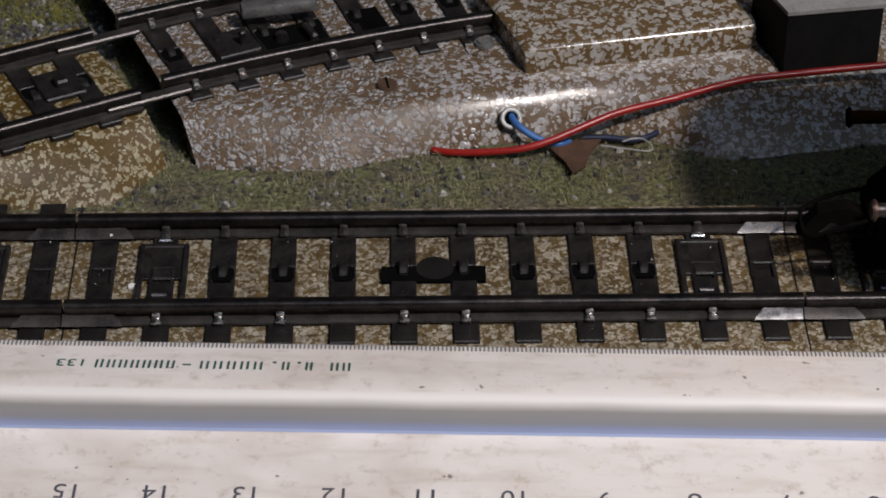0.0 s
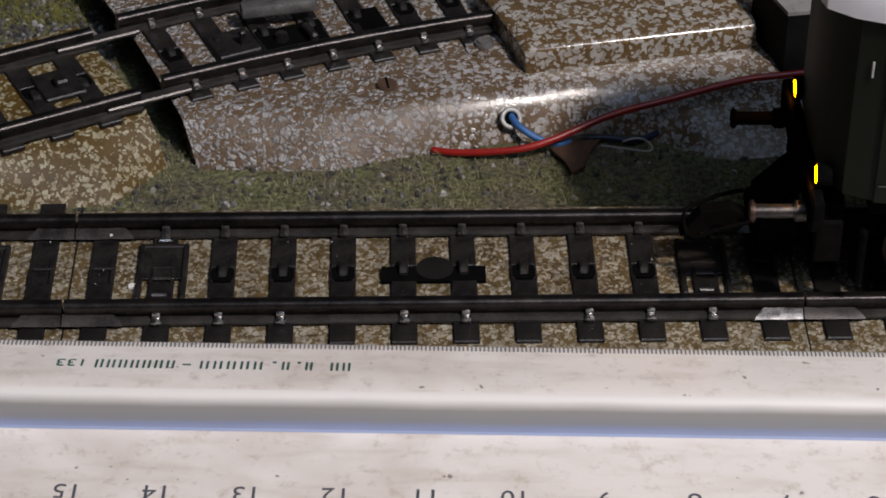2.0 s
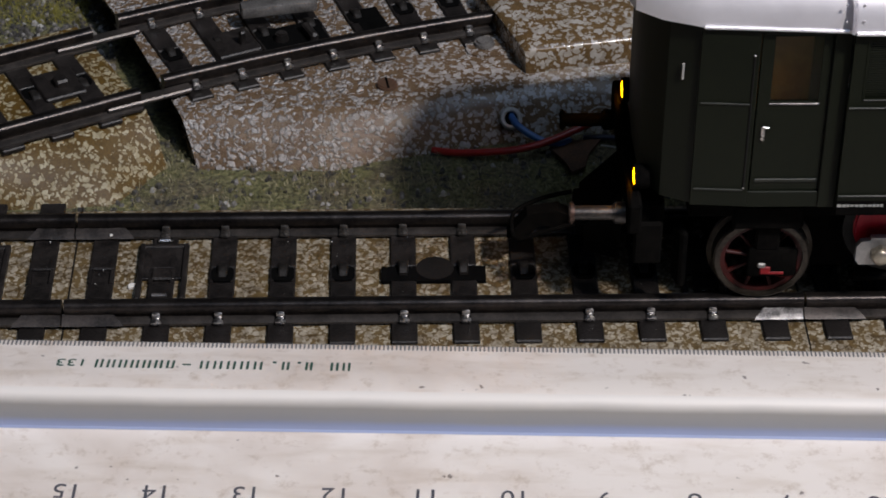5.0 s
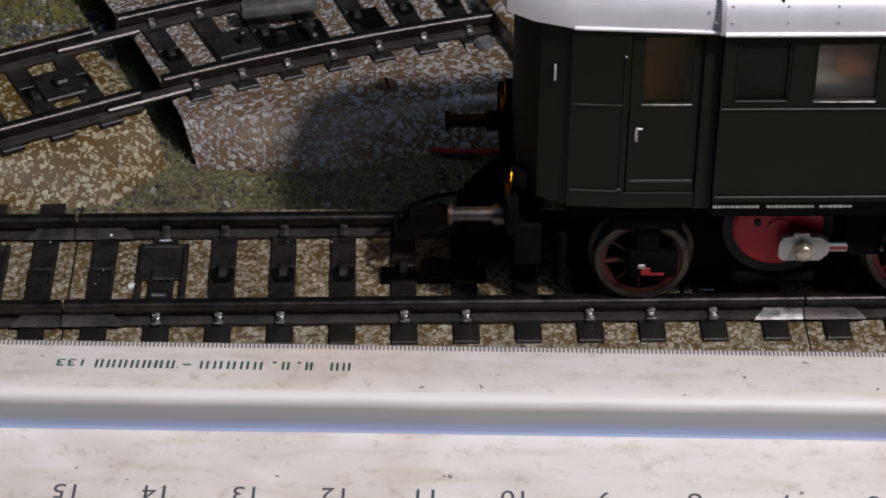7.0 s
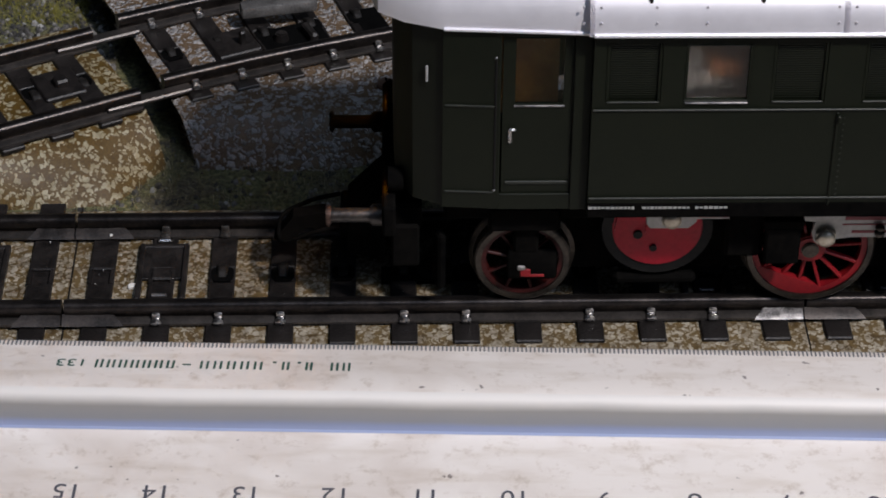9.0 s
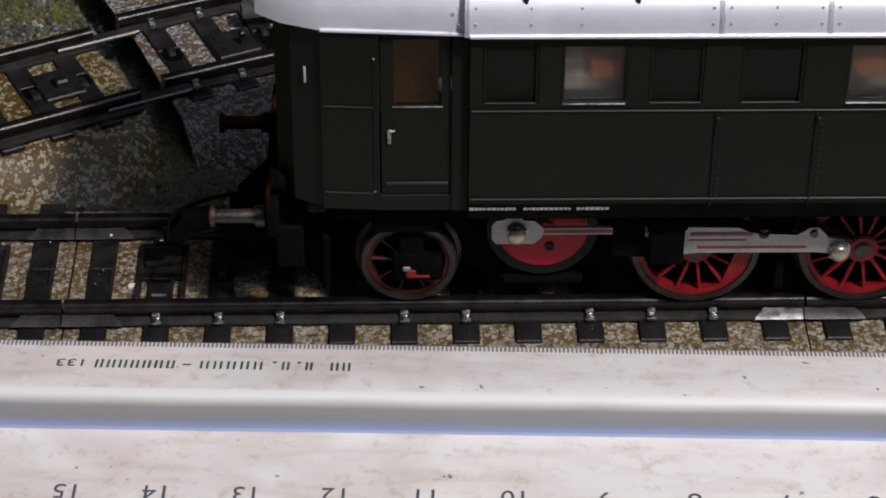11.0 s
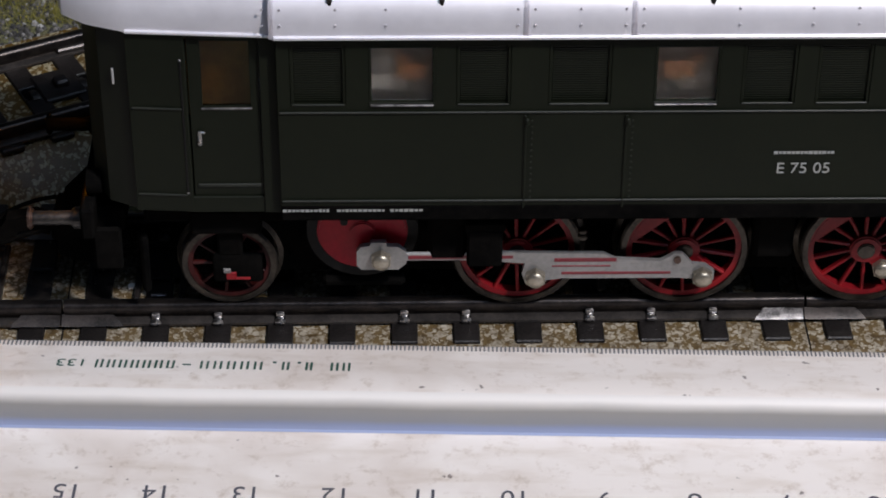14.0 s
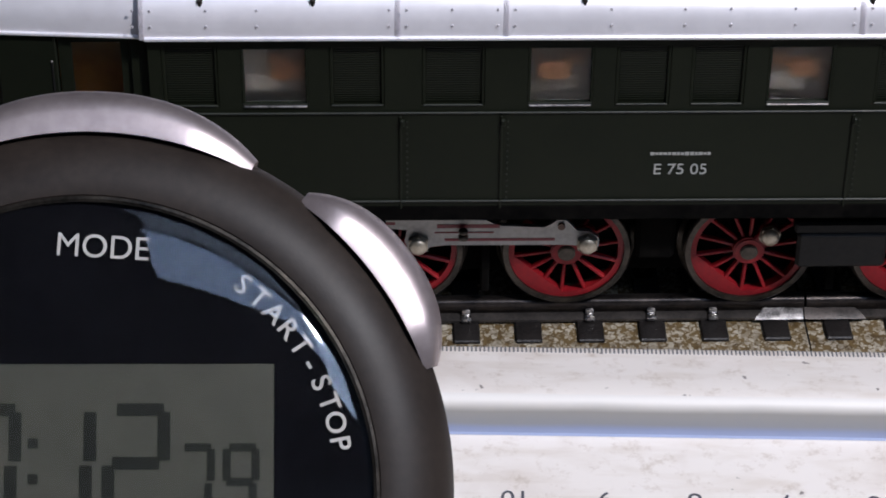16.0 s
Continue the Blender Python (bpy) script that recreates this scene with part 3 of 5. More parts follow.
def loft_bed(bm, foot, shoulder, back):
    """A pressed bed: foot line on the ground, shoulder line at the top edge, back line far behind."""
    rows = []
    for f, s, b in zip(foot, shoulder, back):
        f, s, b = Vector((*f, 0)), Vector((*s, 6)), Vector((*b, 6))
        out, inn = (f - s).normalized(), (b - s).normalized()
        t = Vector((0, 0, -0.5))
        flat = Vector((inn.x, inn.y, 0))
        run = (Vector((s.x, s.y, 0)) - f).dot(flat)
        p0, p3 = f, Vector((f.x, f.y, 6)) + flat * (run + 1.0)
        p1, p2 = f + flat * run * 0.60 + Vector((0, 0, 4.5)), Vector((f.x, f.y, 6)) + flat * run * 0.92
        top = []
        for k in range(11):
            q = k / 10
            top.append(p0 * (1 - q) ** 3 + p1 * 3 * q * (1 - q) ** 2 + p2 * 3 * q * q * (1 - q) + p3 * q ** 3)
        top += [s.lerp(b, 0.5), b]
        rows.append(top + [b + t, s.lerp(b, 0.5) + t, s + inn * 3.0 + t, f + flat * (run + 0.2) + Vector((0, 0, 3.2)), f + flat * 0.7])
    return hull(bm, rows)


def resample(pts, n):
    pts = [Vector(p) for p in pts]
    lens = [0.0]
    for a, b in zip(pts, pts[1:]):
        lens.append(lens[-1] + (b - a).length)
    out = []
    for k in range(n):
        d = lens[-1] * k / (n - 1)
        i = max(j for j in range(len(pts) - 1) if lens[j] <= d + 1e-9)
        out.append(pts[i].lerp(pts[i + 1], (d - lens[i]) / max(lens[i + 1] - lens[i], 1e-9)))
    return out


def rear_rails(track, path, first, count, sleeper):
    pts = {}
    for side in (-GAUGE, GAUGE):
        pts[side] = offset_path(path, side)
        rail = part("rail", sweep(bmesh.new(), pts[side], RAIL_PROFILE), RAIL, track, smooth=50)
        part("rail_foot", sweep(bmesh.new(), pts[side], FOOT_PROFILE), RAIL_FOOT, rail)
    total = len(path) - 1
    step = math.hypot(path[1][0] - path[0][0], path[1][1] - path[0][1])
    for k in range(count):
        d = (first + 7.0 * k) / step
        i = min(int(d), total - 1)
        f = d - i
        a, b = path[i], path[i + 1]
        m = pose(a[0] + (b[0] - a[0]) * f, a[1] + (b[1] - a[1]) * f, 0, 0, 0, a[3] + (b[3] - a[3]) * f)
        put("sleeper", sleeper, track, m)
        put("contact_stud", STUD_ME, track, m)
        put("stud_hole_patch", HOLE_ME, track, m)
        for side in (-GAUGE, GAUGE):
            put("rail_clip", CLIP_ME, track, m @ pose(0, side, 0))


def turnout():
    track = thing("turnout_track", "brown speckled tin turnout track with dark rails and switch housing", "model track")
    foot = resample([(-31.5, 32.2), (-20, 31.5), (-13, 31.4), (-4.5, 34.2), (2.5, 36.0), (16, 38.6), (22.3, 40.2), (29.4, 39.6), (33, 37.0), (37.5, 34.2), (42, 33.2), (50, 34.3), (62, 36.5), (90, 42)], 60)
    shoulder = resample([(-32.3, 37.8), (-20, 37.7), (-13, 37.7), (-6, 38.6), (2.0, 40.2), (16, 43.2), (23, 44.5), (30, 45.8), (33, 46.4), (37, 47.1), (42, 48.0), (50, 49.4), (62, 51.5), (90, 56)], 60)
    back = resample([(-52, 78), (-20, 92), (20, 100), (90, 110)], 60)
    bed = part("ballast_bed", loft_bed(bmesh.new(), [tuple(p) for p in foot], [tuple(p) for p in shoulder], [tuple(p) for p in back]), BALLAST, track, "brown tin bed printed with grey flakes", 40)
    path = heading_path((-40.2, 49.9), 25.0, -0.19, 100)
    rear_rails(track, path, 4.6, 13, STUB_ME)
    # frog openings, black slabs that paint their shade, and the bar
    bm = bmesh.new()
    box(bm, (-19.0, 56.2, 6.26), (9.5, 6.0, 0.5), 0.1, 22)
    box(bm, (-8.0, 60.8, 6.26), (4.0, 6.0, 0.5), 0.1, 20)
    part("frog_opening_patch", bm, HOLE_SHADE, track, "black slabs painted as openings beside the frog")
    part("guard_bar", boxed((-21.0, 59.6, 9.4), (11.0, 2.6, 1.8), 0.45, 12, 2), PEWTER, track, "tarnished grey metal guard bar")
    bm = bmesh.new()
    box(bm, (-16.5, 56.0, 7.0), (1.2, 4, 1.8), 0.3, 25)
    cyl(bm, (-20.5, 55.2, 6.9), 1.2, 1.6, "z", 16, 0.8, 0.2)
    part("switch_lever", bm, SLEEPER, track)
    bm = boxed((-27.4, 54.0, 6.5), (6.5, 6.5, 0.8), 0.2, 25)
    box(bm, (-26.0, 53.6, 7.6), (0.9, 0.9, 2.6), 0.2, 25)
    part("contact_frame", bm, SLEEPER, track, "black contact frame with an upright pin")
    for s in (-1, 1):
        x, y = (-38.2, 40.2) if s < 0 else (-46.6, 55.6)
        bm = boxed((x, y - 1.2, 7.2), (12.5, 1.9, 0.7), 0.2, 25.5)
        part("rail_joiner", bm, RAIL_FOOT, track, "tarnished tin rail joiner plate")
    # screw, rivet plate, eyelet
    bm = bmesh.new()
    cyl(bm, (-5.56, 43.5, 6.25), 1.55, 0.6, "z", 28, 1.4, 0.15)
    screw = part("screw", bm, RUST, track, "brown slotted screw")
    part("screw_slot", boxed((-5.56, 43.5, 6.55), (0.32, 2.7, 0.08), 0, 8), HOLE_SHADE, screw)
    bm = bmesh.new()
    cyl(bm, (8.3, 53.6, 6.7), 1.55, 1.0, "z", 24, 1.3, 0.3)
    rivet = part("rivet", bm, PEWTER, track, "dull domed rivet")
    bm = prism(bmesh.new(), [(5.6, 52.6), (6.0, 51.4), (7.4, 50.7), (13.5, 51.2), (13.5, 54.6), (8, 55.6), (6.2, 54.6)], 6.02, 6.35)
    part("rivet_plate", bm, BALLAST, track)
    return track


def housing():
    """The long rounded cover over the switch motor."""
    ob = thing("switch_housing", "brown tin switch housing with grey flakes and glossy rounded edge", "switch cover")
    bm = bmesh.new()
    a = radians(11)
    d, s = Vector((math.cos(a), math.sin(a), 0)), Vector((-math.sin(a), math.cos(a), 0))
    p0 = Vector((13.9, 46.3, 6.02))
    prof = [(0, 0), (0.25, 2.6)] + [(0.25 + 1.5 * (1 - math.cos(t)), 2.6 + 1.3 * math.sin(t)) for t in (0.3, 0.6, 0.9, 1.2, 1.571)] + [(9, 4.1), (17, 4.1), (19.0, 3.2), (19.6, 0)]
    rings = []
    for k, (dx, shrink) in enumerate(((0, 0.86), (0.5, 0.97), (1.1, 1.0), (33.6, 1.0))):
        rings.append([bm.verts.new(p0 + d * (dx + (0.16 * u * (-1) if k < 3 else 0)) + s * u + Vector((0, 0, v * shrink))) for u, v in prof])
    for r0, r1 in zip(rings, rings[1:]):
        for i in range(len(prof) - 1):
            bm.faces.new((r0[i], r0[i + 1], r1[i + 1], r1[i]))
    bm.faces.new(rings[0])
    bm.faces.new(rings[-1])
    part("cover", bm, HOUSING, ob, smooth=45)
    return ob


def motor_block():
    ob = thing("signal_base", "black block with a grey card top behind the track", "signal base")
    part("block", prism(bmesh.new(), [(50.0, 46.6), (63.6, 48.6), (62.5, 60), (46.5, 56.5)], 1.5, 15.0), MATT_BLACK, ob)
    part("top_card", prism(bmesh.new(), [(49.9, 46.4), (63.8, 48.4), (62.7, 60.2), (46.4, 56.6)], 15.0, 15.6), GREY_TOP, ob, "grey card top")
    return ob


def left_rear_section():
    track = thing("track_section", "ochre speckled tin track section beside the turnout", "model track")
    foot = [(-95, 14), (-75, 20), (-57.3, 23.0), (-49.7, 22.9), (-42.3, 23.6), (-38.5, 28.6), (-35.6, 32.4)]
    shoulder = [(-95, 11), (-75, 19.6), (-57.3, 28.4), (-49.5, 32.3), (-45.0, 34.4), (-41.5, 36.0), (-38.0, 37.6)]
    back = [(-104, 33.4), (-84, 43), (-68, 51.1), (-60, 55.0), (-56, 57.0), (-53, 58.5), (-50.2, 60)]
    bed = loft_bed(bmesh.new(), [tuple(p) for p in resample(foot, 40)], [tuple(p) for p in resample(shoulder, 40)], [tuple(p) for p in resample(back, 40)])
    part("ballast_bed", bed, BALLAST_YELLOW, track, "ochre tin bed printed with cream flakes", 40)
    flipped_sleeper = sleeper_mesh(11.4, 12.6)
    path = heading_path((-43.4, 46.6), 26.4 + 180, 0, 60)
    rear_rails(track, path, 5.0, 7, flipped_sleeper)
    bm = boxed((-51.0, 43.5, 6.5), (6.0, 7.0, 0.8), 0.2, 26)
    box(bm, (-50.6, 43.3, 7.3), (2.0, 2.0, 1.2), 0.3, 26)
    part("contact_frame", bm, SLEEPER, track, "black contact frame")
    return track


# ---------------------------------------------------------------- wires and scraps
def wires():
    red = thing("red_wire", "red insulated wire lying across the bed of the turnout", "wire")
    part("insulation", tube(bmesh.new(), [(0.6, 35.6, 0.5), (3.6, 34.5, 0.8), (8.0, 33.8, 1.3), (13.0, 33.6, 2.0), (17.4, 34.6, 2.9), (25.6, 38.0, 4.6), (33.4, 40.0, 5.6), (43.2, 42.7, 6.8), (49.8, 43.6, 7.2), (63.4, 45.2, 7.6), (85, 46.5, 8.5)], 0.52), RED_WIRE, red, smooth=60)
    blue = thing("blue_wire", "blue insulated wire coming out of a metal eyelet", "wire")
    part("insulation", tube(bmesh.new(), [(11.5, 40.6, 3.6), (11.7, 38.6, 3.6), (13.0, 37.0, 2.9), (15.4, 35.9, 1.9), (17.8, 35.5, 1.4), (19.6, 36.6, 1.2)], 0.5), BLUE_WIRE, blue, smooth=60)
    dark = thing("dark_wire", "dark navy wire half hidden under the bed edge", "wire")
    part("insulation", tube(bmesh.new(), [(21.5, 37.6, 1.0), (25.0, 37.4, 1.1), (28.0, 36.9, 1.0), (30.5, 37.8, 0.9), (33, 40, 0.8)], 0.45), NAVY, dark, smooth=60)
    ring = bmesh.new()
    n, k = 28, 8
    c, ax = Vector((11.5, 38.75, 3.55)), Vector((0.2, -0.74, 0.64)).normalized()
    u = ax.cross(Vector((1, 0, 0))).normalized()
    w = ax.cross(u)
    vs = [[ring.verts.new(c + (u * math.cos(a) + w * math.sin(a)) * (1.25 + 0.36 * math.cos(b)) + ax * 0.36 * math.sin(b)) for b in (6.2832 * j / k for j in range(k))] for a in (6.2832 * i / n for i in range(n))]
    for i in range(n):
        for j in range(k):
            ring.faces.new((vs[i][j], vs[(i + 1) % n][j], vs[(i + 1) % n][(j + 1) % k], vs[i][(j + 1) % k]))
    eyelet = thing("eyelet", "bright metal eyelet pressed into the bed", "eyelet")
    part("ring", ring, ZINC, eyelet, smooth=60)
    hole = bmesh.new()
    bmesh.ops.create_cone(hole, cap_ends=True, segments=24, radius1=1.05, radius2=1.05, depth=0.3, matrix=Matrix.Translation(c - ax * 0.08) @ ax.to_track_quat("Z", "Y").to_matrix().to_4x4())
    part("bore", hole, HOLE_SHADE, eyelet)
    flap = thing("rusty_flap", "rusty bent sheet metal scrap on the grass", "metal scrap")
    part("sheet", prism(bmesh.new(), [(16.6, 35.0), (18.4, 36.6), (23.9, 36.9), (22.0, 33.4), (21.3, 30.4), (19.4, 28.9), (18.6, 31.5)], 0.9, 1.25), RUST, flap)
    loop = thing("wire_clip", "thin bright bent wire clip lying on the grass", "wire clip")
    part("wire", tube(bmesh.new(), [(23.6, 33.6, 2.4), (27, 32.9, 2.3), (30.0, 32.4, 2.2), (30.6, 33.4, 2.3), (29.6, 35.0, 2.4), (28.2, 35.2, 2.4), (26.6, 34.4, 2.4)], 0.12, 6), WIRE, loop)
    loop = thing("wire_clip", "short bright wire end beside the red wire", "wire clip")
    part("wire", tube(bmesh.new(), [(21.9, 37.0, 4.4), (22.3, 38.2, 4.9), (23.4, 39.0, 5.1), (24.6, 38.8, 5.2)], 0.10, 6), WIRE, loop)


def chip(name, x, y, z, label, k=1.0):
    ob = thing(name, label, "chip")
    bm = prism(bmesh.new(), [(px * k, py * k) for px, py in ((-0.45, -0.35), (0.2, -0.4), (0.5, 0.1), (0.2, 0.4), (-0.3, 0.3))], 0, 0.35 * k)
    part("fragment", bm, GREY_WHITE, ob)
    ob.matrix_basis = pose(x * MM, y * MM, z * MM, 6, -5, 20)


# ---------------------------------------------------------------- ruler
def ruler():
    """Along its length: u towards the reader, from the toothed edge, and height."""
    ob = thing("ruler", "ivory scale ruler with green print and a long finger groove", "ruler")
    ob.matrix_basis = Matrix.Translation(Vector((0.8, -15.2, 0)) * MM) @ pose(0, 0, 0, 0, 0, -2.3)
    lip = [(-11.0 - 1.5 * math.sin(k / 8 * 1.5), 7.2 + 1.5 * math.cos(k / 8 * 1.5)) for k in range(9)]
    prof = [(0, 6.05), (0, 6.4), (-0.2, 6.6), (-1.2, 6.72), (-6.0, 7.9), (-8.6, 8.45)] + lip + [(-12.5, 5.4), (-12.55, 4.4), (-12.7, 3.95), (-13.0, 3.8), (-15, 3.78), (-36, 3.8), (-46, 3.7), (-46.4, 3.3), (-46.4, 0.4), (-46, 0.1), (-16, 0.1), (-10.5, 0.6), (-9.0, 6.05)]
    part("body", sweep(bmesh.new(), [(-125, 0, 0), (125, 0, 0)], prof), RULER, ob, smooth=40)
    # thin strip over the step that carries its painted shade
    step_line = lip[1:] + [(-12.5, 5.4), (-12.55, 4.4), (-12.7, 3.97), (-13.0, 3.83)]
    strip = [(u - 0.1, z + 0.03) for u, z in step_line] + [(u + 0.3, z - 0.15) for u, z in step_line[::-1]]
    part("step_shade_strip", sweep(bmesh.new(), [(-125, 0, 0), (125, 0, 0)], strip), GROOVE_SHADE, ob, "strip with the step's grey and bluish shade painted in", 40)
    # half-millimetre teeth of ink at the edge
    tooth = shared(box(bmesh.new(), (0, -0.5, 0), (0.22, 1.1, 0.05)), "graduation", TICK_INK)
    bm = bmesh.new()
    for k in range(-160, 161):
        if abs(k) > 112:
            box(bm, (0, -0.5, 0), (0.22, 1.1, 0.05), 0, 0, 1, pose(k * 0.5, -0.18, 6.61, -6.8))
    tagged(part("graduation_far", bm, TICK_INK, ob), kind="stuff")
    for k in range(-112, 113):
        put("graduation", tooth, ob, pose(k * 0.5, -0.18, 6.61, -6.8, 0, 0))
    # printed maker's line: plain strokes for the name, then the pattern number
    stroke = shared(box(bmesh.new(), (0, 0, 0), (0.28, 2.05, 0.03)), "print_mark", GREEN_INK)
    dash = shared(box(bmesh.new(), (0, 0, 0), (1.0, 0.34, 0.03)), "print_mark", GREEN_INK)
    dot = shared(box(bmesh.new(), (0, 0, 0), (0.4, 0.4, 0.03)), "print_mark", GREEN_INK)
    for x0, x1, letters in ((-41.0, -31.2, 7), (-28.7, -20.8, 5), (-19.0, -17.7, 1), (-16.2, -15.0, 1), (-13.3, -10.5, 2)):
        pitch = (x1 - x0) / letters
        for k in range(letters):
            for dx in (0.27, 0.73):
                put("print_mark", stroke, ob, pose(x0 + pitch * (k + dx), -6.0, 7.95, -12.8))
    put("print_mark", dash, ob, pose(-30.0, -6.0, 7.95, -12.8))
    for x in (-19.7, -16.8):
        put("print_mark", dot, ob, pose(x, -5.1, 7.74, -13.4))
    lettering("pattern_number", "133", 2.55, GREEN_INK, ob, pose(-43.6, -5.0, 7.71, -12.8) @ pose(0, 0, 0, 0, 0, 180), align="CENTER")
    for i, text in enumerate(["15", "14", "13", "12", "11", "10", "9", "8", "7", "6"]):
        m = pose(-42.0 + 10.12 * i, -22.7, 3.83, 0, 0, 180)
        lettering("figure", text, 3.4, DARK_INK, ob, m, align="CENTER")
    return ob


# ---------------------------------------------------------------- locomotive
def wall_with_openings(bm, x0, x1, z0, z1, y, thick, holes):
    """A side wall in the plane y, one sheet of metal, with holes (x0, x1, z0, z1) in one row."""
    holes = sorted(holes)
    hz0, hz1 = holes[0][2], holes[0][3]
    sgn = 1 if y < 0 else -1
    xs, zs = [x0] + [v for h in holes for v in h[:2]] + [x1], [z0, hz0, hz1, z1]
    layers = [{(i, j): bm.verts.new((x, yy, z)) for i, x in enumerate(xs) for j, z in enumerate(zs)} for yy in (y, y + sgn * thick)]
    solid = {(i, j) for i in range(len(xs) - 1) for j in range(3) if not (j == 1 and i % 2 == 1)}
    for i, j in solid:
        for g in layers:
            bm.faces.new((g[i, j], g[i + 1, j], g[i + 1, j + 1], g[i, j + 1]))
        for (di, dj), (a, b) in {(-1, 0): ((i, j), (i, j + 1)), (1, 0): ((i + 1, j), (i + 1, j + 1)), (0, -1): ((i, j), (i + 1, j)), (0, 1): ((i, j + 1), (i + 1, j + 1))}.items():
            if (i + di, j + dj) not in solid:
                bm.faces.new((layers[0][a], layers[0][b], layers[1][b], layers[1][a]))
    return bm


WINDOWS = [(-48.5, -41.1), (-16.9, -9.6), (9.6, 16.9), (41.1, 48.5)]
LOUVRES = [(-57.2, -51.0), (-38.8, -32.7), (-28.6, -21.6), (-7.2, -1.1), (1.1, 7.2), (21.6, 28.6), (32.7, 38.8), (51.0, 57.2)]
CRANK = 3.37
WHEELBASE = {"drive": (-31.25, -11.35, 10.36, 30.3), "jack": (-49.57, 48.6), "lead": (-65.5, 64.5)}


SPOKE_ME = shared(box(bmesh.new(), (4.2, -0.05, 0), (4.8, 0.75, 0.42), 0.12), "spoke", RED)
SHORT_SPOKE_ME = shared(box(bmesh.new(), (2.6, 0.1, 0), (3.8, 0.6, 0.4), 0.1), "spoke", SHADED_RED)


def drive_wheel(loco, x):
    """A spoked wheel on its axle; the crank pin stands at angle 0."""
    bm = bmesh.new()
    segs = 48
    prof = [(6.2, -0.5), (7.0, -0.5), (7.0, 0.9), (6.3, 0.9)]
    ring(bm, prof, segs)
    # counterweight opposite the pin
    pts = [(6.5 * math.cos(a), 6.5 * math.sin(a)) for a in (math.pi - 0.75 + 1.5 * i / 12 for i in range(13))]
    prism(bm, pts, -0.5, 0.55, pose(0, 0, 0, 90))
    wheel = part("drive_wheel", bm, RED, loco, "red spoked driving wheel", 35)
    for k in range(14):
        put("spoke", SPOKE_ME, wheel, pose(0, 0, 0, 0, -360 * (k + 0.5) / 14, 0))
    bm = bmesh.new()
    cyl(bm, (0, -0.25, 0), 1.9, 1.5, "y", 24, None, 0.2)
    box(bm, (CRANK / 2, -0.3, 0), (CRANK, 1.1, 1.8), 0.2)
    cyl(bm, (CRANK, -0.35, 0), 1.15, 1.1, "y", 20, None, 0.2)
    part("hub", bm, RED, wheel)
    bm = bmesh.new()
    ring(bm, [(6.9, -0.85), (7.55, -0.85), (7.8, -0.6), (7.8, 1.2), (8.35, 1.55), (8.35, 2.1), (6.9, 2.1)], segs)
    part("tyre", bm, TYRE, wheel, "dark worn steel tyre", 35)
    bm = bmesh.new()
    cyl(bm, (0, -1.1, 0), 1.05, 0.5, "y", 20, None, 0.15)
    part("axle_end", bm, TYRE, wheel)
    bm = bmesh.new()
    cyl(bm, (0, 9.5, 0), 1.2, 18.0, "y", 16)
    cyl(bm, (0, 18.8, 0), 7.8, 1.8, "y", 32)
    part("axle", bm, BLACK, wheel)
    return wheel


def ring(bm, prof, segs):
    """A ring round the y axis from (radius, y) pairs."""
    vs = [[bm.verts.new((r * math.cos(a), y, r * math.sin(a))) for r, y in prof] for a in (6.283185 * i / segs for i in range(segs))]
    k = len(prof)
    for i in range(segs):
        a, b = vs[i], vs[(i + 1) % segs]
        for j in range(k):
            bm.faces.new((a[j], a[(j + 1) % k], b[(j + 1) % k], b[j]))
    return bm


def lead_wheel(loco):
    bm = bmesh.new()
    ring(bm, [(4.4, -0.3), (5.0, -0.3), (5.0, 0.9), (4.3, 0.9)], 40)
    wheel = part("leading_wheel", bm, SHADED_RED, loco, "small red spoked leading wheel", 35)
    for k in range(9):
        put("spoke", SHORT_SPOKE_ME, wheel, pose(0, 0, 0, 0, -40 * k, 0))
    bm = bmesh.new()
    cyl(bm, (0, -0.1, 0), 1.1, 1.0, "y", 20, None, 0.2)
    part("hub", bm, SHADED_RED, wheel)
    bm = bmesh.new()
    ring(bm, [(4.95, -0.6), (5.6, -0.6), (5.85, -0.4), (5.85, 1.2), (6.4, 1.5), (6.4, 2.0), (4.95, 2.0)], 40)
    part("tyre", bm, TYRE, wheel, "dark worn steel tyre", 35)
    bm = bmesh.new()
    cyl(bm, (0, 9.5, 0), 1.2, 18.0, "y", 16)
    cyl(bm, (0, 18.6, 0), 5.8, 1.8, "y", 28)
    part("axle", bm, BLACK, wheel)
    return wheel


def jackshaft(loco):
    bm = bmesh.new()
    cyl(bm, (0, 0, 0), 5.4, 1.2, "y", 40, None, 0.3)
    cyl(bm, (CRANK, -0.5, 0), 1.4, 0.8, "y", 20, None, 0.2)
    cyl(bm, (0, -0.5, 0), 1.6, 0.8, "y", 20, None, 0.2)
    disc = part("jackshaft", bm, LIT_RED, loco, "crimson jackshaft disc with its lit look painted in", 35)
    bm = bmesh.new()
    ring(bm, [(5.35, -0.3), (6.6, -0.3), (6.6, 1.6), (5.35, 1.6)], 40)
    part("rim", bm, BLACK, disc)
    bm = bmesh.new()
    cyl(bm, (-1.5, -0.7, 1.9), 0.55, 0.4, "y", 14)
    cyl(bm, (-2.6, -0.7, -0.6), 0.45, 0.4, "y", 14)
    part("balance_hole", bm, BLACK, disc)
    return disc


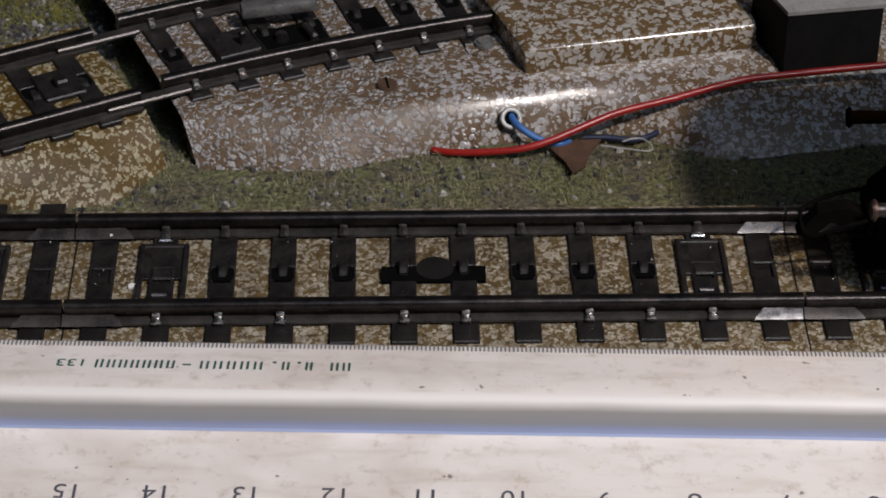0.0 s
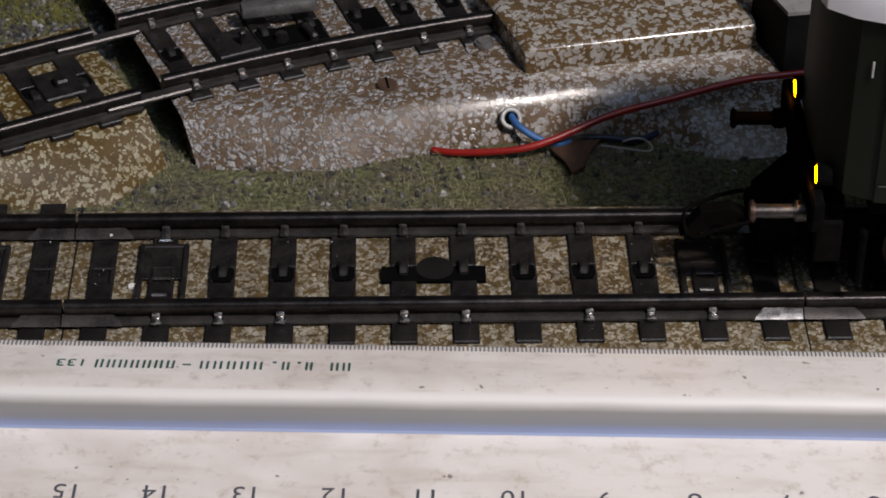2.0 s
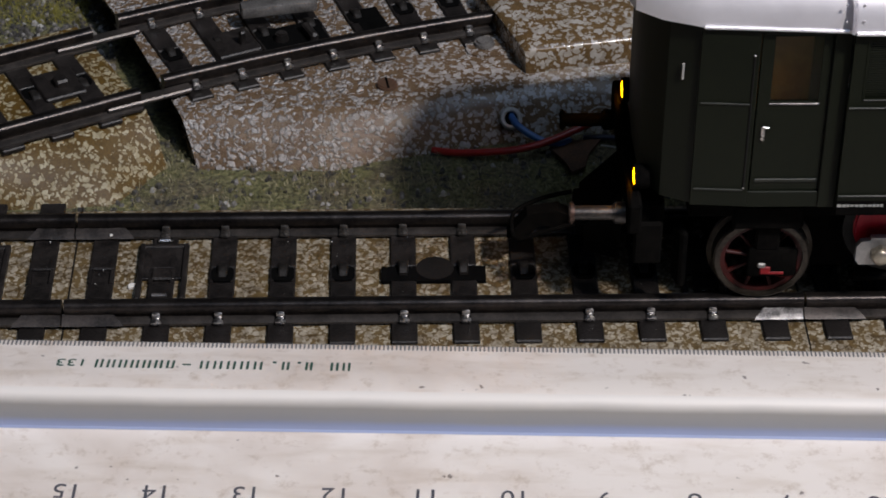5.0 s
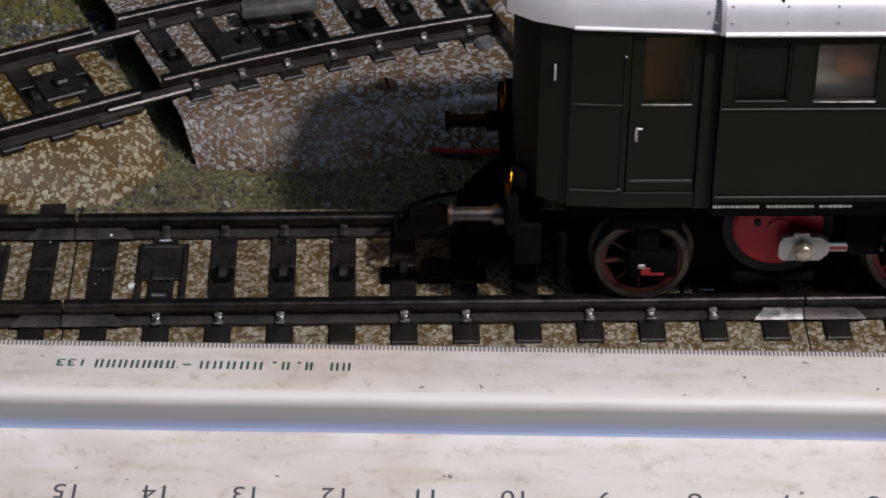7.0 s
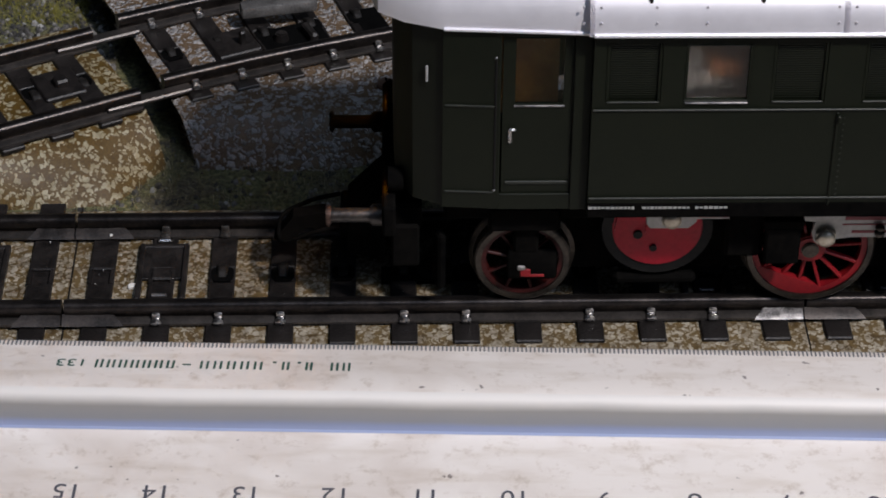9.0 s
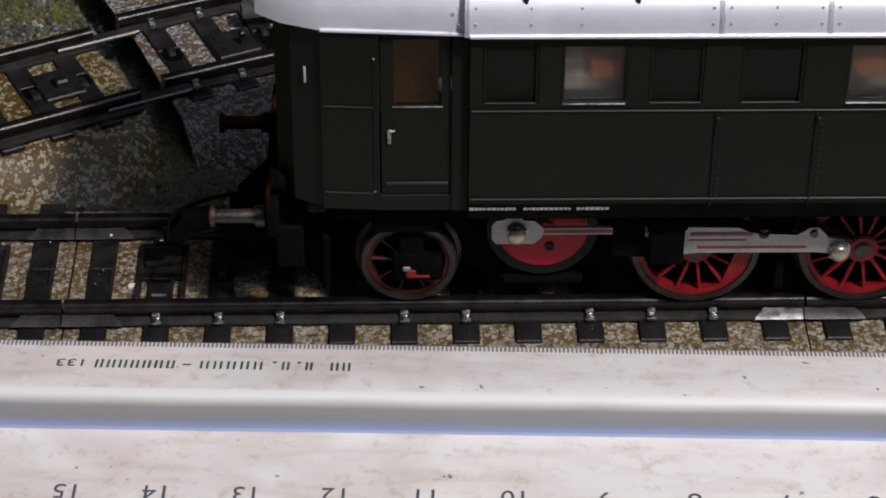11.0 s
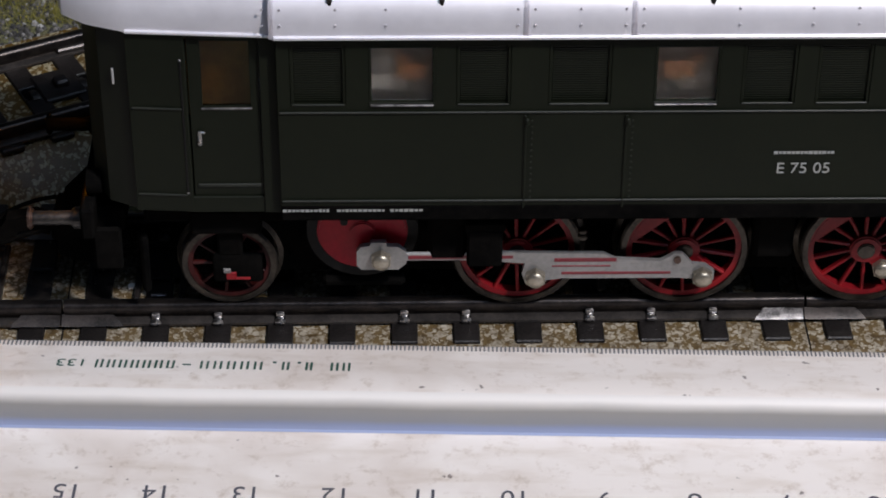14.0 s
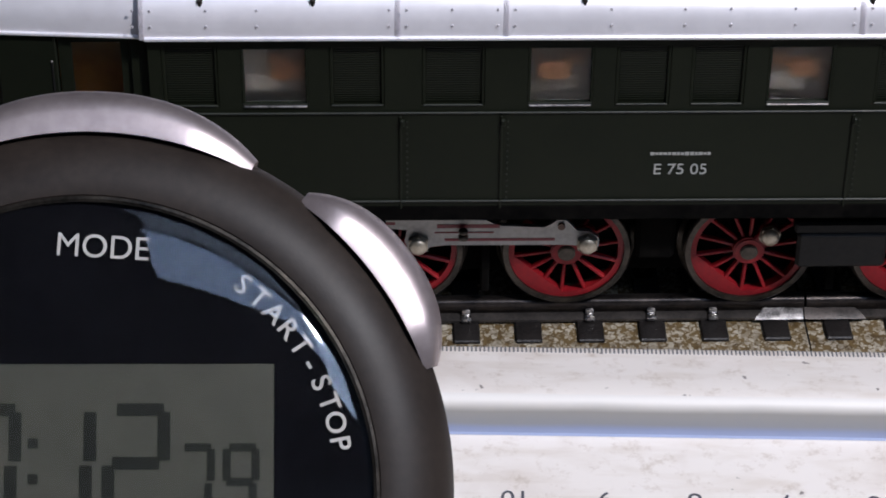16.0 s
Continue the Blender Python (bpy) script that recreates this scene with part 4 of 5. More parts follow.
def hex_nut(loco, parent, x, z, y=-1.0):
    bm = bmesh.new()
    cyl(bm, (x, y - 0.5, z), 1.3, 1.0, "y", 6, None, 0.15)
    dome = [(1.1, -0.85), (1.1, -1.05), (1.0, -1.22), (0.78, -1.36), (0.45, -1.45), (0.05, -1.48)]
    vs = [[bm.verts.new((x + r * math.cos(a), y + d, z + r * math.sin(a))) for r, d in dome] for a in (6.283185 * i / 20 for i in range(20))]
    for i in range(20):
        p, q = vs[i], vs[(i + 1) % 20]
        for j in range(5):
            bm.faces.new((p[j], p[j + 1], q[j + 1], q[j]))
    bm.faces.new([v[-1] for v in vs])
    return part("nut", bm, NUT, parent, "bright domed nut", 40)


def coupling_rod(loco, span, sgn):
    """The rod between two driving wheels, with the prong that takes the jackshaft rod; its place is pin to pin."""
    bm = bmesh.new()
    shape = [(-1.2, -1.0), (-1.6, 0.3), (-1.3, 1.9), (-4.2, 2.15), (-4.2, 3.45), (8.0, 3.25), (9.4, 2.45), (14.8, 2.15), (15.7, 2.7), (16.3, 3.2), (17.3, 3.2), (17.9, 2.6), (18.6, 1.7),
             (20.2, 1.5), (21.3, 0.6), (21.3, -0.6), (20.2, -1.4), (18.8, -0.5), (17.0, -0.35), (3.0, -0.35), (1.4, -0.6), (0.5, -1.4)]
    shape = [(x, z) if sgn > 0 else (span - x, z) for x, z in shape]
    prism(bm, shape, -0.3, 0.3, SIDE)
    rod = part("coupling_rod", bm, ROD, loco, "grey nickel coupling rod with red grooves", 35)
    mid = lambda x: x if sgn > 0 else span - x
    for x, z, lx, lz in ((5.9, 2.4, 7.4, 0.55), (5.4, 1.5, 7.0, 0.22), (9.6, 0.45, 13.0, 0.4)):
        part("groove", boxed((mid(x), -0.31, z), (lx, 0.1, lz), 0.04), ROD_GROOVE, rod, "dark red painted groove")
    bm = bmesh.new()
    cyl(bm, (mid(16.8), -0.4, 2.4), 0.45, 0.4, "y", 16)
    part("oil_cup", bm, COPPER, rod)
    hex_nut(loco, rod, 0, 0, -0.2)
    hex_nut(loco, rod, span, 0, -0.2)
    return rod


def jack_rod(loco, length, sgn):
    bm = bmesh.new()
    box(bm, (sgn * length / 2, 0, 0.0), (length, 0.5, 1.25), 0.2)
    big = [(-2.0, -1.5), (1.7, -1.5), (2.5, -0.7), (2.5, 0.7), (1.7, 1.45), (0.6, 1.5), (0.5, 2.0), (-1.0, 2.0), (-1.1, 1.6), (-2.0, 1.45), (-2.4, 0.8), (-2.4, -0.9)]
    prism(bm, [(sgn * x * 1.2, z * 1.12) for x, z in big], -0.4, 0.4, SIDE)
    rod = part("jackshaft_rod", bm, ROD, loco, "thin grey nickel rod from the jackshaft", 35)
    part("groove", boxed((sgn * length * 0.59, -0.26, 0.0), (length * 0.78, 0.1, 0.5), 0.04), ROD_GROOVE, rod, "dark red painted groove")
    hex_nut(loco, rod, 0, 0, -0.3)
    return rod


def locomotive():
    loco = thing("locomotive", "dark green electric model locomotive with silver roof and red wheels", "model locomotive", "", (0, 0, 0))
    zb, zt = 26.0, 50.2
    hz = (41.3, 49.0)
    # main body sides
    for y in (-16.0, 16.0):
        bm = wall_with_openings(bmesh.new(), -58.6, 58.6, zb, zt, y, 0.9, [(a, b, *hz) for a, b in WINDOWS + LOUVRES])
        side = part("body_side", bm, GREEN, loco, "dark green painted side wall")
        sg = 1 if y < 0 else -1
        rib = bmesh.new()
        box(rib, (0, y - sg * 0.10, 40.4), (117.0, 0.3, 0.25), 0.08)
        box(rib, (0, y - sg * 0.10, 28.4), (117.0, 0.3, 0.25), 0.08)
        part("rib", rib, GREEN_EDGE, side, "thin raised moulding along the side")
        part("solebar", boxed((0, y - sg * 0.02, 26.7), (117.2, 0.2, 1.9), 0.05), SHADED_BLACK, side, "black strip along the foot of the side")
        for x in (-31.0, -19.7, 19.7, 31.0):
            rib = boxed((x, y - sg * 0.1, 33.7), (0.3, 0.25, 12.6), 0.08)
            box(rib, (x + 0.2, y - sg * 0.25, 39.2), (0.55, 0.6, 0.9), 0.15)
            part("panel_strip", rib, GREEN, side)
        rib = bmesh.new()
        for x in (-31.0, -19.7, 19.7, 31.0):
            for k in range(14):
                cyl(rib, (x + 0.75, y - sg * 0.02, 28.8 + 0.8 * k), 0.13, 0.2, "y", 6)
        tagged(part("side_rivet", rib, GREEN_EDGE, side), kind="stuff")
        for a, b in WINDOWS:
            fr = bmesh.new()
            for z in hz:
                box(fr, ((a + b) / 2, y + sg * 0.35, z + (0.15 if z == hz[0] else -0.15)), (b - a, 0.7, 0.35), 0.08)
            for x in (a + 0.17, b - 0.17):
                box(fr, (x, y + sg * 0.35, sum(hz) / 2), (0.35, 0.7, hz[1] - hz[0] - 0.7), 0.08)
            win = part("window", fr, GREEN, side, "window frame with pale lower edge")
            part("pane", boxed(((a + b) / 2, y + sg * 0.7, sum(hz) / 2), (b - a - 0.7, 0.25, hz[1] - hz[0] - 0.6)), GLASS, win)
            part("sill", boxed(((a + b) / 2, y - sg * 0.1, hz[0] + 0.05), (b - a - 0.4, 0.35, 0.22), 0.06), PLATE, win, "pale metal sill")
        for a, b in LOUVRES:
            lv = bmesh.new()
            box(lv, ((a + b) / 2, y + sg * 0.60, sum(hz) / 2), (b - a, 0.3, hz[1] - hz[0]))
            for k in range(24):
                z = hz[0] + 0.45 + k * (hz[1] - hz[0] - 0.8) / 23
                box(lv, (0, 0, 0), (b - a - 1.0, 0.1, 0.2), 0, 0, 1, pose((a + b) / 2, y + sg * 0.42, z, sg * 18))
            for x in (a + 0.2, b - 0.2):
                box(lv, (x, y + sg * 0.4, sum(hz) / 2), (0.4, 0.6, hz[1] - hz[0]), 0.08)
            part("louvre", lv, GREEN, side, "dark green slatted ventilation louvre")
            part("louvre_sill", boxed(((a + b) / 2, y - sg * 0.02, hz[0] + 0.1), (b - a - 0.4, 0.25, 0.22), 0.06), GREEN_EDGE, side)
    part("interior", boxed((0, 0, 45), (112, 24.0, 9.0)), INSIDE_WARM, loco, "pale and orange machine room seen through the windows")
    for k, (a, b) in enumerate(WINDOWS):
        w, mid = b - a, (a + b) / 2
        for sg in (-1, 1):
            hb = boxed((mid + (1.3, -0.6, 0.9, 1.1)[k % 4], sg * 12.9, 44.2), (w * 0.55, 1.4, 2.4), 0.4)
            box(hb, (mid + (0.2, 1.7, -1.9, -1.2)[k % 4], sg * 12.6, 45.4), (w * 0.3, 1.0, 1.6), 0.4)
            part("housing", hb, ORANGE, loco, "orange housing behind a window", 40)
            pb = boxed((mid + (-1.6, 1.4, -1.0, -0.4)[k % 4], sg * 13.0, 42.6), (w * 0.6, 1.0, 2.2), 0.3)
            part("coil_cover", pb, INSIDE_WARM, loco, "pale cover behind a window", 40)
            part("roof_lining", boxed((mid, sg * 13.0, 48.4), (w, 1.6, 1.8), 0.3), INSIDE_DARK, loco, "brown lining above a window")
    # vestibules at both ends
    for sx in (-1, 1):
        ves = bmesh.new()
        front = [(75.1, -13.9), (78.6, -12.2), (80.6, -8.5), (80.9, 0), (80.6, 8.5), (78.6, 12.2), (75.1, 13.9)]
        inner = [(75.1, -13.0), (78.0, -11.4), (79.8, -8.2), (80.1, 0), (79.8, 8.2), (78.0, 11.4), (75.1, 13.0)]
        prism(ves, [(sx * x, y) for x, y in front + inner[::-1]], zb, zt)
        cab = part("vestibule", ves, GREEN, loco, "dark green end vestibule with rounded front")
        part("bulkhead", boxed((sx * 59.0, 0, (zb + zt) / 2), (0.8, 29.0, zt - zb)), GREEN, cab)
        for sy in (-1, 1):
            part("side_post", boxed((sx * 59.6, sy * 14.5, (zb + zt) / 2), (2.0, 0.9, zt - zb), 0.1), GREEN, cab)
            part("side_panel", boxed((sx * 72.0, sy * 14.1, (zb + zt) / 2), (6.6, 0.9, zt - zb), 0.1, sx * sy * -4), GREEN, cab)
            part("door_lintel", boxed((sx * 64.65, sy * 14.3, 49.75), (8.3, 0.8, 1.1), 0.1), GREEN, cab)
            part("door_threshold", boxed((sx * 64.65, sy * 14.3, 27.0), (8.3, 0.8, 2.2), 0.1), GREEN, cab)
            d = bmesh.new()
            y = sy * 14.15
            xa, xb = sorted((sx * 60.7, sx * 68.5))
            ha, hb = sorted((sx * 61.7, sx * 67.1))
            wall_with_openings(d, xa, xb, 28.2, 49.1, sy * 14.45, 0.6, [(ha, hb, 40.2, 48.8)])
            door = part("door", d, GREEN, cab, "dark green vestibule door with window")
            part("pane", boxed((sx * 64.4, y + sy * -0.1, 44.6), (5.6, 0.2, 8.9)), DOOR_GLASS, door)
            part("sill", boxed((sx * 64.4, y + sy * 0.35, 40.0), (5.7, 0.3, 0.25), 0.06), PLATE, door, "pale metal window sill")
            part("kick_plate", boxed((sx * 64.5, y + sy * 0.35, 29.6), (7.2, 0.3, 0.45), 0.08), GREEN_EDGE, door)
            h = bmesh.new()
            box(h, (sx * 67.6, y + sy * 0.5, 36.1), (0.45, 0.4, 2.0), 0.15)
            box(h, (sx * 67.3, y + sy * 0.7, 37.0), (0.7, 0.3, 0.3), 0.1)
            part("door_handle", h, CLIP, door, "bright door handle")
            r = bmesh.new()
            cyl(r, (sx * 69.3, sy * 14.75, 37.6), 0.13, 17.6, "z", 8)
            rail = part("handrail", r, BLACK, cab)
            for z in (28.7, 46.5):
                part("bracket", boxed((sx * 69.3, sy * 14.72, z), (0.3, 0.4, 0.3), 0.1), ROD, rail, "tiny bright rail bracket")
            r = bmesh.new()
            cyl(r, (sx * 77.0, sy * 13.3, 43.6), 0.15, 2.0, "z", 8)
            part("grab_handle", r, ZINC, cab, "short bright grab handle")
            rb = bmesh.new()
            box(rb, (sx * 72.2, sy * 14.6, 40.1), (5.6, 0.25, 0.25), 0.06, sx * sy * -4)
            box(rb, (sx * 72.2, sy * 14.6, 28.4), (5.6, 0.25, 0.25), 0.06, sx * sy * -4)
            part("rib", rb, GREEN_EDGE, cab)
        part("cab_interior", boxed((sx * 69.0, 0, 43.0), (14.0, 20.0, 13.5)), INSIDE_DARK, cab, "brown vestibule interior")
        # headlights and buffers on the front
        for sy in (-1, 1):
            hy = sy * 9.4 - 0.55
            b = bmesh.new()
            cyl(b, (sx * 80.5, hy, 27.1), 1.45, 1.7, "x", 20, None, 0.04)
            hood = [[b.verts.new((sx * hx, hy + hr * math.cos(q), 27.1 + hr * math.sin(q))) for hr, hx in ((1.18, 81.3), (1.18, 81.46), (1.5, 81.46), (1.5, 80.3))] for q in (6.283185 * i / 24 for i in range(24))]
            for i in range(24):
                for j in range(3):
                    b.faces.new((hood[i][j], hood[i][j + 1], hood[(i + 1) % 24][j + 1], hood[(i + 1) % 24][j]))
            hl = part("headlight", b, SHADED_BLACK, loco, "small round headlight on the front")
            b = bmesh.new()
            cyl(b, (sx * 81.34, hy, 27.1), 1.15, 0.06, "x", 20, None, 0.02)
            part("lens", b, GLOW if sx < 0 else GREY_WHITE, hl, "glowing yellow headlight lens" if sx < 0 else "unlit headlight lens")
            b = bmesh.new()
            cyl(b, (sx * 85.2, sy * 10.0, 21.9), 0.85, 6.4, "x", 20, None, 0.15)
            cyl(b, (sx * 82.8, sy * 10.0, 21.9), 1.3, 1.6, "x", 20, None, 0.2)
            # far buffer is the shaded copy: its darkness is in the colour
            bf = part("buffer", b, SHANK if sy < 0 else SHADED_BLACK, loco, "dark steel buffer shank")
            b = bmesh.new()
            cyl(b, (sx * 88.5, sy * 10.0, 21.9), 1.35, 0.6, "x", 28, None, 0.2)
            part("buffer_head", b, COPPER if sy < 0 else SHADED_BLACK, bf, "coppery worn buffer head" if sy < 0 else "buffer head blackened for shade")
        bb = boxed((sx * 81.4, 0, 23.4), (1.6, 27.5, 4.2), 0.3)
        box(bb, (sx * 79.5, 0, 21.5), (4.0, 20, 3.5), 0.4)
        beam = part("buffer_beam", bb, SHADED_BLACK, loco, "black buffer beam with steps")
        for sy in (-1, 1):
            part("step", boxed((sx * 79.5, sy * 11.5, 18.6), (3.4, 0.8, 6.0), 0.3), SHADED_BLACK, beam)
            part("guard_iron", boxed((sx * 75.5, sy * 10.5, 16.2), (1.0, 3.0, 8.0), 0.3, 15), SHADED_BLACK, beam)
        cp = bmesh.new()
        box(cp, (sx * 85, 0, 14.2), (8.0, 2.0, 1.2), 0.3)
        prism(cp, [(sx * 88, 13.0), (sx * 91.5, 13.6), (sx * 93.6, 11.6), (sx * 95.6, 11.8), (sx * 93.2, 15.2), (sx * 89.5, 15.8), (sx * 87.6, 14.8)], -1.0, 1.0, SIDE)
        tube(cp, [(sx * 87.5, -3.4, 15.6), (sx * 91, -3.5, 14.6), (sx * 94.4, -3.0, 13.0), (sx * 95.0, 0, 12.8), (sx * 94.4, 3.0, 13.0), (sx * 91, 3.5, 14.6), (sx * 87.5, 3.4, 15.6)], 0.28, 8)
        box(cp, (sx * 86.8, 0, 15.0), (1.2, 7.4, 2.2), 0.3)
        prism(cp, [(sx * 82, 11.0), (sx * 86.5, 12.4), (sx * 86.5, 16.2), (sx * 82, 21.0)], -4.5, 4.5, SIDE)
        part("coupler", cp, SHADED_BLACK, loco, "black hook coupler")
    # roof with a sharp eave and a drip strip
    def arch(x, half, z_eave, rise):
        return [(x, half * math.cos(a), z_eave + rise * math.sin(a) ** 0.8 if math.sin(a) > 0 else z_eave) for a in (math.pi * i / 20 for i in range(21))]
    rf = bmesh.new()
    hull(rf, [arch(x, 16.7, 50.4, 8.5) for x in (-59.0, -58.8, 0, 58.8, 59.0)])
    roof = part("roof", rf, SILVER, loco, "silver painted arched roof with rivets", 35)
    for sx in (-1, 1):
        er = bmesh.new()
        hull(er, [arch(sx * x, h, 50.1, r) for x, h, r in ((58.9, 15.7, 8.2), (75.2, 14.6, 7.6), (79.5, 13.0, 6.6), (82.4, 10.8, 4.8), (83.6, 6.5, 2.4))])
        part("end_roof", er, SILVER, roof, "silver end roof tapering to the front", 35)
    gt = bmesh.new()
    for sy in (-1, 1):
        box(gt, (0, sy * 16.75, 50.5), (117.6, 0.5, 0.45), 0.1)
        for sx in (-1, 1):
            box(gt, (sx * 67.0, sy * 15.25, 50.2), (16.4, 0.4, 0.4), 0.1, sx * sy * -3.8)
    part("gutter", gt, SILVER, roof)
    for x in (-59.0, -31.2, -19.4, 19.4, 31.2, 59.0):
        sm = bmesh.new()
        va, vb = ([sm.verts.new(p) for p in arch(x + d, 16.8, 50.4, 8.58)] for d in (-0.28, 0.28))
        va, vb = list(va), list(vb)
        for i in range(20):
            sm.faces.new((va[i], va[i + 1], vb[i + 1], vb[i]))
        bmesh.ops.solidify(sm, geom=sm.faces[:], thickness=0.1)
        part("roof_seam", sm, SILVER, roof, "raised roof seam", 35)
    rv = bmesh.new()
    for x in [v + d for v in (-59.0, -31.2, -19.4, 19.4, 31.2, 59.0) for d in (-0.95, 0.95)] + [-52, -46.5, -25.3, 0, 5.0, -8, 12, 25.3, 46.5]:
        for a in (0.12, 0.3):
            y, z = 16.7 * math.cos(a), 50.4 + 8.5 * math.sin(a) ** 0.8
            cyl(rv, (x, -y, z), 0.14, 0.22, "y", 8)
            cyl(rv, (x, y, z), 0.14, 0.22, "y", 8)
    tagged(part("rivet", rv, SEAM, roof), kind="stuff")
    for x in (-52.6, -40.4, -10.9, 20.4):
        b = bmesh.new()
        cyl(b, (x, -15.5, 53.9), 0.22, 1.3, "z", 10)
        cyl(b, (x, -15.5, 54.5), 0.32, 0.35, "z", 10)
        part("roof_bolt", b, TYRE, roof, "small dark roof bracket")
    # frame below the body
    fr = bmesh.new()
    for sy in (-1, 1):
        box(fr, (0, sy * 15.2, 26.2), (117, 1.4, 1.6), 0.2)
        box(fr, (0, sy * 7.0, 17.5), (128, 1.0, 11.0), 0.3)
        for x in (-39.5, -1.0, 39.5):
            box(fr, (x, sy * 10.5, 20.5), (4.6, 3.0, 7.5), 0.5)
        for x in (-21.0, 20.5):
            box(fr, (x, sy * 9.6, 14.5), (1.1, 1.2, 7.5), 0.2)
        for x in (-49.5, 48.6):
            box(fr, (x, sy * 9.0, 11.9), (10.0, 1.6, 1.5), 0.5)
    box(fr, (0, 0, 24.0), (150, 24, 3.0), 0.4)
    box(fr, (0, 0, 16.0), (120, 12, 8.0), 0.6)
    # shade below the body is painted into this black
    part("underframe", fr, SHADED_BLACK, loco, "black underframe and bogie frames")
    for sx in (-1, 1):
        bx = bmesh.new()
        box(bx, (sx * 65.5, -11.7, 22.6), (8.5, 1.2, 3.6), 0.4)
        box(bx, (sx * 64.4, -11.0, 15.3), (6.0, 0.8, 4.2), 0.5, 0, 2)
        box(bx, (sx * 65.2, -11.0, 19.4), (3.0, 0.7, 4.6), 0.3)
        guard = part("axle_guard", bx, SHADED_BLACK, loco, "black axle guard over the leading wheel")
        bx = boxed((sx * 65.2, -11.35, 14.3), (1.3, 0.35, 1.2), 0.15)
        box(bx, (sx * 64.0, -11.3, 13.9), (2.2, 0.3, 0.5), 0.1, 0, 1)
        bracket = part("axle_bracket", bx, RED, guard, "small red bracket")
        part("pin", boxed((sx * 65.7, -11.5, 15.1), (1.0, 0.35, 0.7), 0.15), PEWTER, bracket, "pale worn pin end")
    bx = bmesh.new()
    box(bx, (-35.2, -13.0, 19.6), (4.2, 1.3, 5.4), 0.3)
    box(bx, (-35.2, -12.6, 22.6), (4.8, 2.0, 1.4), 0.2)
    part("slide_bracket", bx, SHADED_BLACK, loco, "black bracket in front of the rods")
    bx = bmesh.new()
    cyl(bx, (-23.7, -12.6, 21.5), 0.55, 0.5, "z", 14, None, 0.12)
    cyl(bx, (-23.7, -12.6, 20.7), 0.6, 0.6, "z", 14, None, 0.12)
    part("sand_valve", bx, TYRE, loco)
    # lettering
    lettering("running_number", "E 75 05", 2.05, WHITE_INK, loco, pose(-2.45, -16.08, 31.95, 90), "white running number on the side", 0.03)
    t = bmesh.new()
    x = -2.8
    while x < 4.0:
        w = random.uniform(0.22, 0.5)
        box(t, (x + w / 2, -16.08, 34.75), (w, 0.06, random.uniform(0.25, 0.42)))
        x += w + 0.1
    part("owner_line", t, WHITE_INK, loco, "white bar of small print on the side")
    t = bmesh.new()
    for a, b in ((-58.5, -53.1), (-52.3, -47.0), (-46.2, -42.9)):
        x = a
        while x < b:
            w = random.uniform(0.25, 0.5)
            box(t, (x + w / 2, -16.18, 27.1), (w, 0.06, random.uniform(0.22, 0.36)))
            x += w + 0.12
    part("small_print", t, WHITE_INK, loco, "row of tiny white marks along the frame")
    # running gear
    gear = {"drive": [], "lead": [], "jack": [], "rod": [], "jrod": []}
    for x in WHEELBASE["drive"]:
        gear["drive"].append((drive_wheel(loco, x), x, 16.9))
    for x in WHEELBASE["lead"]:
        gear["lead"].append((lead_wheel(loco), x, 14.95))
    for x in WHEELBASE["jack"]:
        gear["jack"].append((jackshaft(loco), x, 19.74))
    gear["rod"].append((coupling_rod(loco, 19.9, 1), -31.25, 16.9))
    gear["jrod"].append((jack_rod(loco, 16.0, 1), -49.57, 19.74))
    for w, x, z in gear["drive"]:
        if x > 0:
            hex_nut(loco, w, CRANK, 0, -0.7)
    cover = boxed((20.8, -12.9, 19.0), (10.6, 1.1, 5.0), 0.4)
    box(cover, (20.8, -12.4, 22.2), (11.4, 2.0, 1.6), 0.3)
    part("gear_cover", cover, BLACK, loco, "black gear cover between two driving wheels")
    return loco, gear


